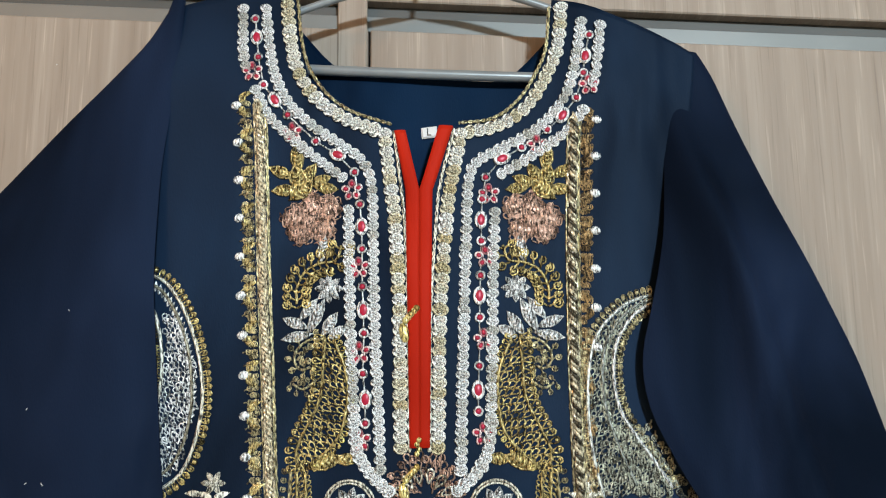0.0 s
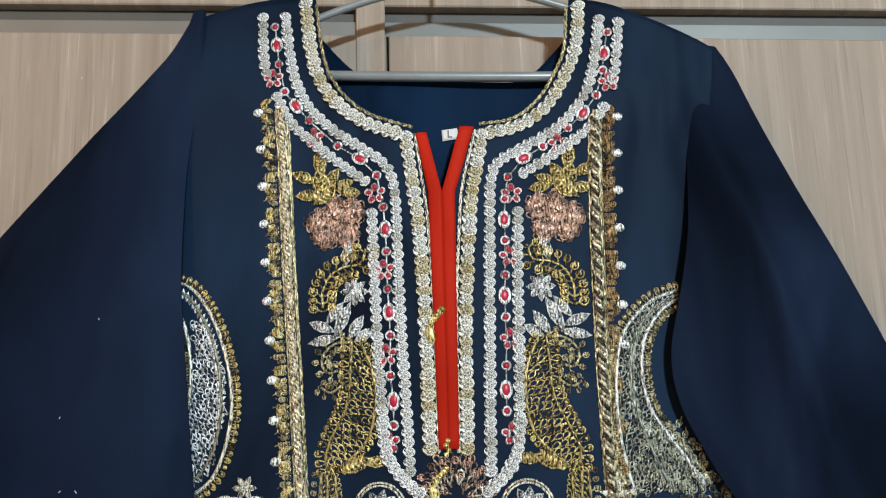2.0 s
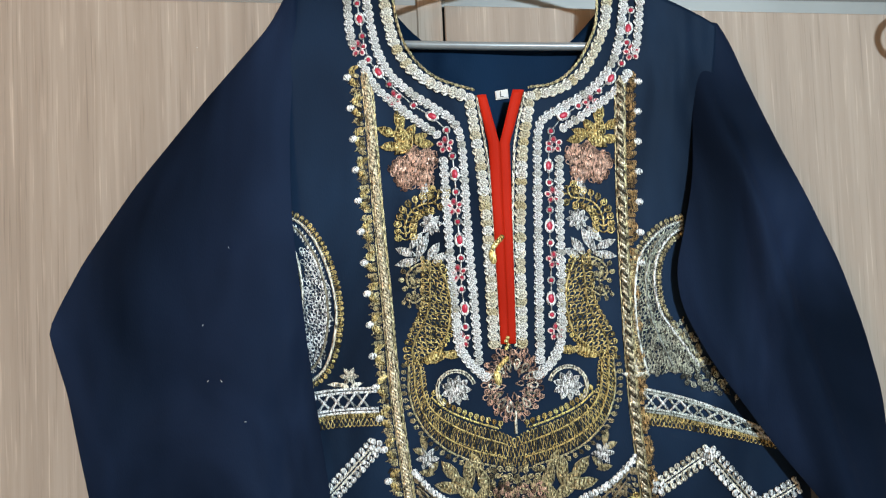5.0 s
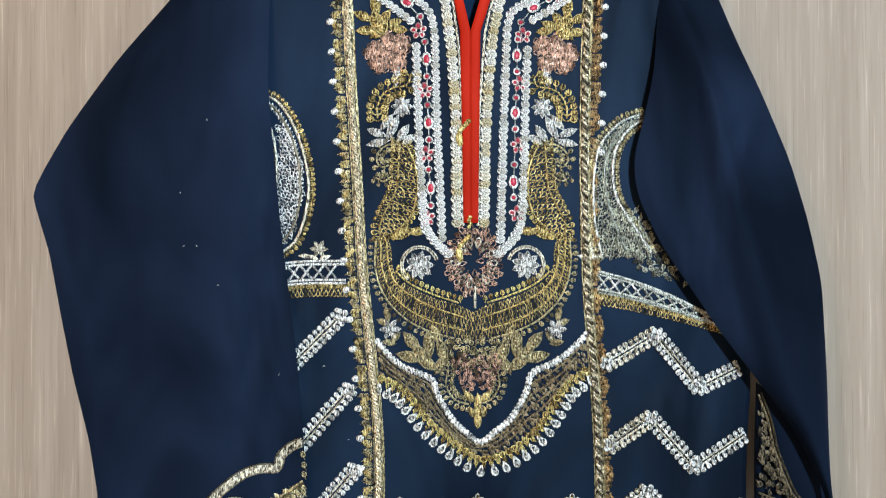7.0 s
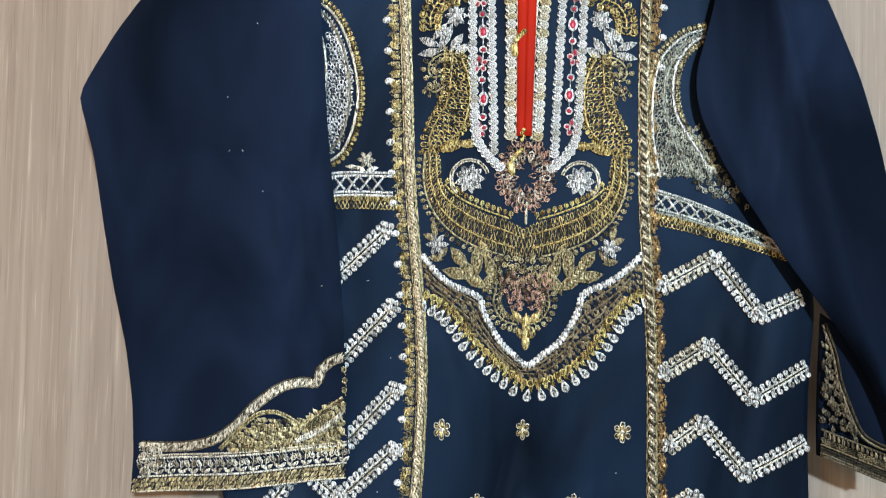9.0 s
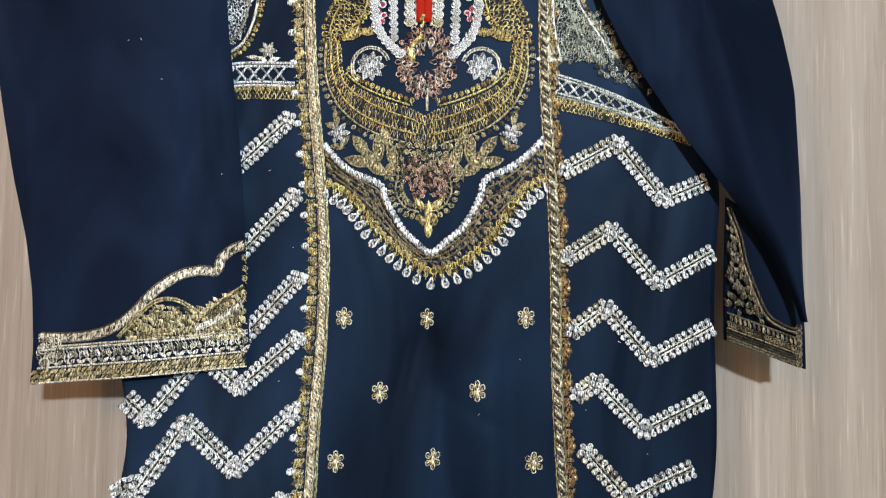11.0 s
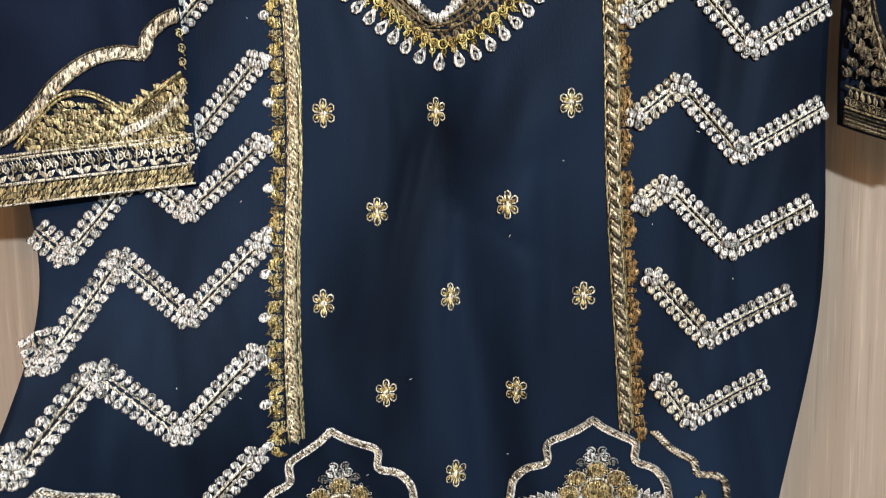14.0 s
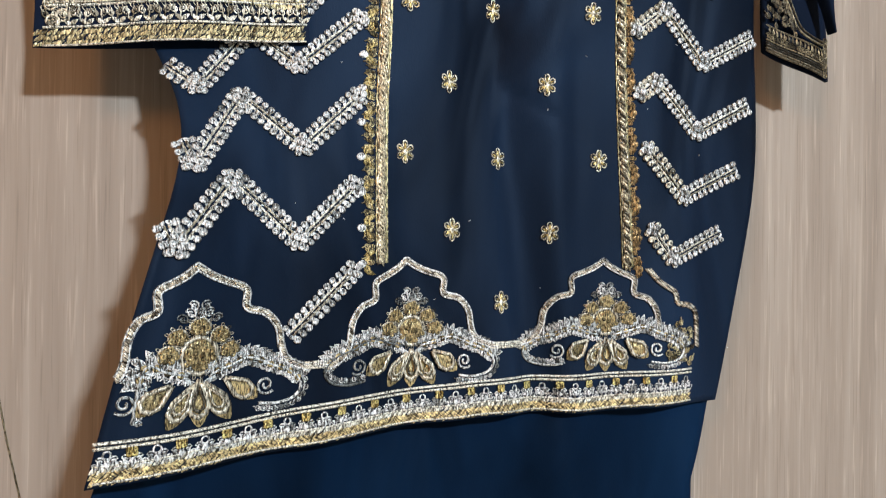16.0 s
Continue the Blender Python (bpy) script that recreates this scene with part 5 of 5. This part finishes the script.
HEM_GOLD = thread("dull_gold_hem_thread", (0.10, 0.075, 0.032), (0.56, 0.45, 0.23), 0.28, 0.55)
HEM_GREY = thread("grey_silver_hem_thread", (0.20, 0.22, 0.22), (0.86, 0.91, 0.90), 0.26, 0.4)


def hem_motif(cx, top, k, cut=9.9):
    """A tiered flower: a curled crest, gold lobes ringed in silver, a fan of petals and side scrolls."""
    base = hem_line(cx) + 0.003
    h = (top - base) / 0.0915
    outline, gold, scroll = Shape(), Shape(), Shape()

    def put(s, t, x, z, a, b, ang=0.0, lift=0.0008, fat=None):
        if left_edge(base + z * h) + 0.006 < cx + x * k < cut:
            s.stamp(t, cx + x * k, base + z * h, a * k, b * h, ang, lift, fat)

    def lobe(x, z, rx, rz):
        put(gold, DOME, x, z, rx * 0.80, rz * 0.80, 0, 0.0004, 0.0030)
        for q in range(14):
            a = q * 2.4
            r = math.sqrt((q + 0.5) / 14) * 0.72
            put(gold, TINY, x + rx * r * math.cos(a), z + rz * r * math.sin(a), 0.0022, 0.0022, a, 0.0022)
        put(outline, ring_template(16, 5, 0.13), x, z, rx, rz, 0, 0.0006, 0.006)
        n = max(9, round(rx / 0.0008))
        for q in range(n):
            a = 2 * math.pi * q / n
            put(outline, DROP, x + rx * 1.02 * math.cos(a), z + rz * 1.02 * math.sin(a), 0.0016, 0.0022, a - 1.57, 0.0010)

    for x, z, a in ((-0.004, 0.087, 0.3), (0.004, 0.087, -0.3), (-0.011, 0.078, 0.9), (0.011, 0.078, -0.9), (0.0, 0.081, 0.0), (-0.006, 0.082, 0.5), (0.006, 0.082, -0.5)):
        put(scroll, CURL if x < 0 else CURL_BACK, x, z, 0.0044, 0.0048, a)
    for x, z, rx, rz in ((0.0, 0.072, 0.0078, 0.0074), (-0.0142, 0.0655, 0.0070, 0.0066), (0.0138, 0.0655, 0.0070, 0.0066), (-0.0200, 0.0535, 0.0078, 0.0074), (0.0205, 0.0540, 0.0074, 0.0070), (0.0, 0.0515, 0.0135, 0.0150)):
        lobe(x, z, rx, rz)
    for x, z, a in ((0.0, 0.017, 0.0), (-0.0118, 0.0165, 0.55), (0.0122, 0.0165, -0.55)):
        put(gold, LEAF, x, z, 0.0068, 0.0150, -a, 0.0012, 0.0040)
        put(outline, DROP, x, z + 0.001, 0.0100, 0.0130, math.pi - a, 0.0024, 0.0050)
        put(outline, DROP, x, z + 0.002, 0.0056, 0.0085, math.pi - a, 0.0040, 0.0040)
    for sd in (1, -1):
        put(gold, LEAF, sd * 0.029, 0.024, 0.0072, 0.0135, sd * 0.90, 0.0012, 0.0040)
        put(outline, DROP, sd * 0.029, 0.024, 0.0105, 0.0115, sd * 0.90 + math.pi, 0.0024, 0.0050)
        put(scroll, LEAF, sd * 0.006, 0.033, 0.0022, 0.0070, sd * -0.9, 0.0016)
        branch = [(cx + sd * x * k, base + z * h) for x, z in ((0.008, 0.038), (0.021, 0.042), (0.035, 0.046), (0.051, 0.039), (0.066, 0.033), (0.075, 0.0225), (0.070, 0.0125), (0.0565, 0.0085), (0.042, 0.010))]
        branch = [p for p in branch if left_edge(p[1]) + 0.008 < p[0] < cut]
        if len(branch) > 3:
            path = smooth_path(branch, 0.0040)
            for i, (x, z, a) in enumerate(path):
                wide = i < len(path) * 0.62
                if wide:
                    b = a + sd * random.uniform(0.7, 1.3)
                    scroll.stamp(LACE, x - sd * 0.0050 * math.sin(a), z + 0.0052 * abs(math.cos(a)), 0.0030, 0.0058, b - math.pi / 2, 0.0012)
                for w in (1, -1) if wide else (1,):
                    scroll.stamp(CURL if w * sd > 0 else CURL_BACK, x - w * 0.0036 * math.sin(a), z + w * 0.0036 * math.cos(a), 0.0038 if wide else 0.0028, None, a + w * 0.8 + random.uniform(-0.3, 0.3), 0.0008)
                if wide and i % 2:
                    gold.stamp(TINY, x, z, 0.0026, None, a, 0.0010)
            scroll.cord(xz(smooth_path(branch, 0.003)), 0.0013, 0.0012, 5)
        if left_edge(base) + 0.014 < cx + sd * 0.047 * k < cut - 0.006:
            scroll.cord([(cx + sd * (0.047 * k + u), base + 0.0235 * h + w) for u, w in spiral(1.5, 0.0012, 0.0070, 26, 2.4)], 0.0011, 0.0014, 5)
    m = finish("hem_flower", outline, HEM_PALE, tunic, "tiered hem flower in silver and gold thread")
    finish("hem_flower_base", gold, HEM_GOLD, m, "gold lobes and petals")
    finish("hem_scroll", scroll, HEM_GREY, m, "silver scrolls beside the hem flower")


hem_motif(-0.231, 0.781, 0.94)
hem_motif(-0.067, 0.786, 1.0)
hem_motif(0.118, 0.790, 1.05, 0.207)
extra = Shape()
filled(extra, [(0.178, 0.714), (0.209, 0.714), (0.208, 0.742), (0.196, 0.757), (0.182, 0.747)], CURL, 0.0062, 0.0036)
finish("hem_scroll", extra, ANTIQUE, tunic)

HEM_X = np.linspace(-0.292, 0.207, 90)
border, vine, lower = Shape(), Shape(), Shape()
for q in (-0.0016, 0.0016):
    border.cord([(x, hem_line(x) + q) for x in HEM_X], 0.0012, 0.0012, 4)
n_pairs = 35
knots = Shape()
for i in range(n_pairs):
    x = -0.284 + 0.484 * i / (n_pairs - 1)
    up, lo = hem_line(x), hem_low(x)
    tall = up - lo
    for sd in (-1, 1):
        vine.stamp(CURL if sd < 0 else CURL_BACK, x + sd * 0.0034, lo + tall * 0.56, 0.0036, 0.0042, sd * -0.35, 0.0010)
        vine.stamp(DROP, x + sd * 0.0062, lo + tall * 0.46, 0.0022, 0.0030, sd * -0.9, 0.0010)
    vine.stamp(DOME, x, lo + tall * 0.50, 0.0022, 0.0026, 0, 0.0010)
    if i % 2:
        for q in range(4):
            knots.stamp(TINY, x + 0.0022 * math.cos(q * 1.57 + 0.8), lo + tall * 0.78 + 0.0020 * math.sin(q * 1.57 + 0.8), 0.0022, None, q, 0.0012)
    else:
        vine.stamp(RING, x, lo + tall * 0.74, 0.0030, 0.0032, 0, 0.0010)
tagged(finish("hem_knot", knots, BRIGHT_GOLD, tunic, "small gold knots along the hem vine"), kind="stuff")
shine = Shape()
for x in np.arange(-0.292, 0.207, 0.0021):
    for k in range(3):
        t = shine if k == 2 else lower
        t.stamp(LEAF, x + random.uniform(-0.0008, 0.0008), hem_low(x) + 0.0013 + 0.0038 * k + random.uniform(-0.0006, 0.0006), 0.0011, 0.0036, -0.75 + random.uniform(-0.15, 0.15), 0.0006)
for q in (0.0, 0.0105):
    shine.cord([(x, hem_low(x) + q) for x in HEM_X], 0.0009, 0.0010, 4)
tagged(finish("hem_shine", shine, CHAMPAGNE, tunic), kind="stuff")
finish("hem_cord", border, CHAMPAGNE, tunic)
finish("hem_vine", vine, SILVER, tunic, "silver curled vine along the hem")
finish("hem_band", lower, SATIN_GOLD, tunic, "solid gold stitched band at the hem")


# ---- the cuffs ----
def cuff_y(x, z):
    a, b = sl_out(z), sl_in(z)
    u = (x - (a + b) / 2) / ((b - a) / 2)
    u = max(-0.999, min(0.999, u))
    return -0.0085 - 0.008 * (1 - abs(u) ** 3.2) + left_wrinkle(x, z) * (1 - abs(u) ** 4)


front_drape = drape
drape = lambda x, z: cuff_y(x, z) - 0.0004
cuff_top = lambda x: cuff_z(x) + 0.0400 + 0.004 * (x + 0.26)
xs = np.linspace(-0.352, -0.1575, 60)
band, vine, scroll, lacework = Shape(), Shape(), Shape(), Shape()
for x in np.arange(-0.356, -0.158, 0.0022):
    for k in range(3):
        band.stamp(LEAF, x + random.uniform(-0.0009, 0.0009), cuff_z(x) + 0.0028 + 0.0042 * k, 0.0011, 0.0034, -0.7 + random.uniform(-0.2, 0.2), 0.0006)
vine.cord([(x, cuff_z(x) + 0.0008) for x in xs], 0.0009, 0.0010, 4)
for q in (0.0145, 0.031, 0.0335):
    vine.cord([(x, cuff_z(x) + q) for x in xs], 0.0011, 0.0010, 4)
for i, x in enumerate(np.linspace(-0.350, -0.160, 34)):
    vine.stamp(CURL if i % 2 else CURL_BACK, x, cuff_z(x) + 0.0245, 0.0036, 0.0042, 0.6 * (-1) ** i, 0.0010)
    vine.stamp(LEAF, x + 0.003, cuff_z(x) + 0.0190, 0.0019, 0.0036, 0.9 * (-1) ** i, 0.0010)
    vine.stamp(DROP, x - 0.002, cuff_z(x) + 0.0285, 0.0020, 0.0026, 0.5, 0.0010)
for x, z in ((-0.347, 0.998), (-0.342, 1.004), (-0.335, 1.003), (-0.331, 0.995), (-0.345, 0.985), (-0.338, 0.990)):
    scroll.stamp(COIL, x, z, 0.0055, None, 0, 0.001)
ARCH_CUFF = [(-0.350, 1.009), (-0.325, 1.009), (-0.300, 1.012), (-0.277, 1.020), (-0.258, 1.034), (-0.240, 1.053), (-0.220, 1.068), (-0.203, 1.073), (-0.188, 1.073), (-0.184, 1.084), (-0.174, 1.093), (-0.1645, 1.097)]
path = smooth_path(ARCH_CUFF, 0.003)
for w in (-0.0042, 0.0042):
    scroll.cord(xz(offset(path, w)), 0.0009, 0.0010, 4)
for x, z, a in smooth_path(ARCH_CUFF, 0.0019):
    for w in (-0.0026, 0.0, 0.0026):
        scroll.stamp(LEAF, x - w * math.sin(a), z + w * math.cos(a), 0.0010, 0.0030, a - 0.8 + random.uniform(-0.2, 0.2), 0.0008)
filled(lacework, [(-0.272, 1.008), (-0.162, 1.012), (-0.161, 1.056), (-0.180, 1.052), (-0.200, 1.040), (-0.222, 1.040), (-0.240, 1.040), (-0.256, 1.026)], LEAF, 0.0044, 0.0020, 0.9, 0.30, 0.0006, 1.7)
filled(lacework, [(-0.272, 1.008), (-0.162, 1.012), (-0.161, 1.050), (-0.200, 1.032), (-0.235, 1.036)], CURL, 0.0058, 0.0034)
for ctrl in ([(-0.272, 1.010), (-0.256, 1.027), (-0.240, 1.042), (-0.224, 1.045), (-0.209, 1.038), (-0.195, 1.026)], [(-0.200, 1.028), (-0.182, 1.044), (-0.162, 1.058)]):
    for w in (0.0, 0.0022):
        lacework.cord(xz(offset(smooth_path(ctrl, 0.003), w)), 0.0011, 0.0012, 4)
for x, z in ((-0.162, 1.075), (-0.163, 1.085), (-0.162, 1.066)):
    lacework.stamp(CURL, x, z, 0.0036, None, 0, 0.0010)
white_tip = Shape()
for i, (x, z, a) in enumerate(smooth_path([(-0.200, 1.022), (-0.182, 1.030), (-0.164, 1.044)], 0.0042)):
    white_tip.stamp(LEAF, x, z, 0.0026, 0.0064, a - 1.2, 0.0018)
drape = front_drape
cuff = finish("cuff", band, ANTIQUE, tunic, "gold embroidered cuff with a scalloped arch")
finish("cuff_vine", vine, CHAMPAGNE, cuff)
finish("cuff_arch", scroll, HEM_PALE, cuff)
finish("cuff_lace", lacework, ANTIQUE, cuff)
finish("cuff_leaf", white_tip, CHAMPAGNE, cuff)

drape = lambda x, z: -0.0012 + 0.003 * math.sin((x - 0.2835) / 0.0695 * 5 + 1.0)
low2 = lambda x: 1.0165 - 0.0255 * (x - 0.2835) / 0.0695
xs = np.linspace(0.285, 0.350, 24)
band, vine, lacework = Shape(), Shape(), Shape()
for q in (0.0015, 0.004, 0.0065, 0.009):
    band.cord([(x, low2(x) + q) for x in xs], 0.0014, 0.0008, 4)
for x in np.linspace(0.287, 0.343, 15):
    vine.stamp(CURL, x, low2(x) + 0.016, 0.0030, 0.0036, 0.3, 0.0008)
    vine.stamp(LEAF, x + 0.002, low2(x) + 0.022, 0.0015, 0.0036, 0.2, 0.0008)
for q in (0.012, 0.026):
    vine.cord([(x, low2(x) + q) for x in xs], 0.0010, 0.0008, 4)
filled(lacework, [(0.285, 1.046), (0.318, 1.034), (0.311, 1.056), (0.300, 1.088), (0.290, 1.130), (0.285, 1.136)], LEAF, 0.0062, 0.0021, 0.4, 0.35, 0.0006, 1.8)
filled(lacework, [(0.285, 1.046), (0.318, 1.034), (0.311, 1.056), (0.300, 1.088), (0.286, 1.120)], CURL, 0.0090, 0.0036)
edge = Shape()
for w in (-0.0016, 0.0016):
    edge.cord(xz(offset(smooth_path([(0.2865, 1.140), (0.296, 1.114), (0.302, 1.086), (0.311, 1.060), (0.320, 1.040), (0.334, 1.030), (0.347, 1.026)], 0.003), w)), 0.0013, 0.0010, 4)
for k in range(8):
    edge.stamp(COIL, 0.3485, low2(0.3485) + 0.003 + 0.0048 * k, 0.0034, None, 0, 0.001)
drape = front_drape
# the turned cuff's shade is put into dark thread colours, this and BROWN
SHADED_GOLD = thread("shaded_gold_thread", (0.016, 0.014, 0.010), (0.17, 0.14, 0.09), 0.30, 0.6)
cuff2 = finish("cuff", band, SHADED_GOLD, tunic, "gold cuff on the turned sleeve end, its shade put into the thread colour")
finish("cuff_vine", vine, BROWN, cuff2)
finish("cuff_lace", lacework, SHADED_GOLD, cuff2)
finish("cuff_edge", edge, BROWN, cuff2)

# pale lint caught on the cloth
for k in range(46):
    x, z = random.uniform(-0.28, 0.25), random.uniform(0.72, 1.6)
    if abs(x - 0.01) < 0.13 and z > 1.05:
        continue
    sleeve_side = x < sl_in(z) and z > 0.99
    speck = Shape()
    y = cuff_y(x, z) if sleeve_side else drape(x, z)
    if x > 0.15 and z > 1.04:
        continue
    q = random.uniform(0, 3.14)
    ln = random.uniform(0.0005, 0.0014)
    speck.tube([(x - ln * math.cos(q), y - 0.0004, z - ln * math.sin(q)), (x, y - 0.0007, z), (x + ln * math.cos(q), y - 0.0004, z + ln * math.sin(q))], 0.0003, 4)
    finish("lint", speck, WHITE, tunic)
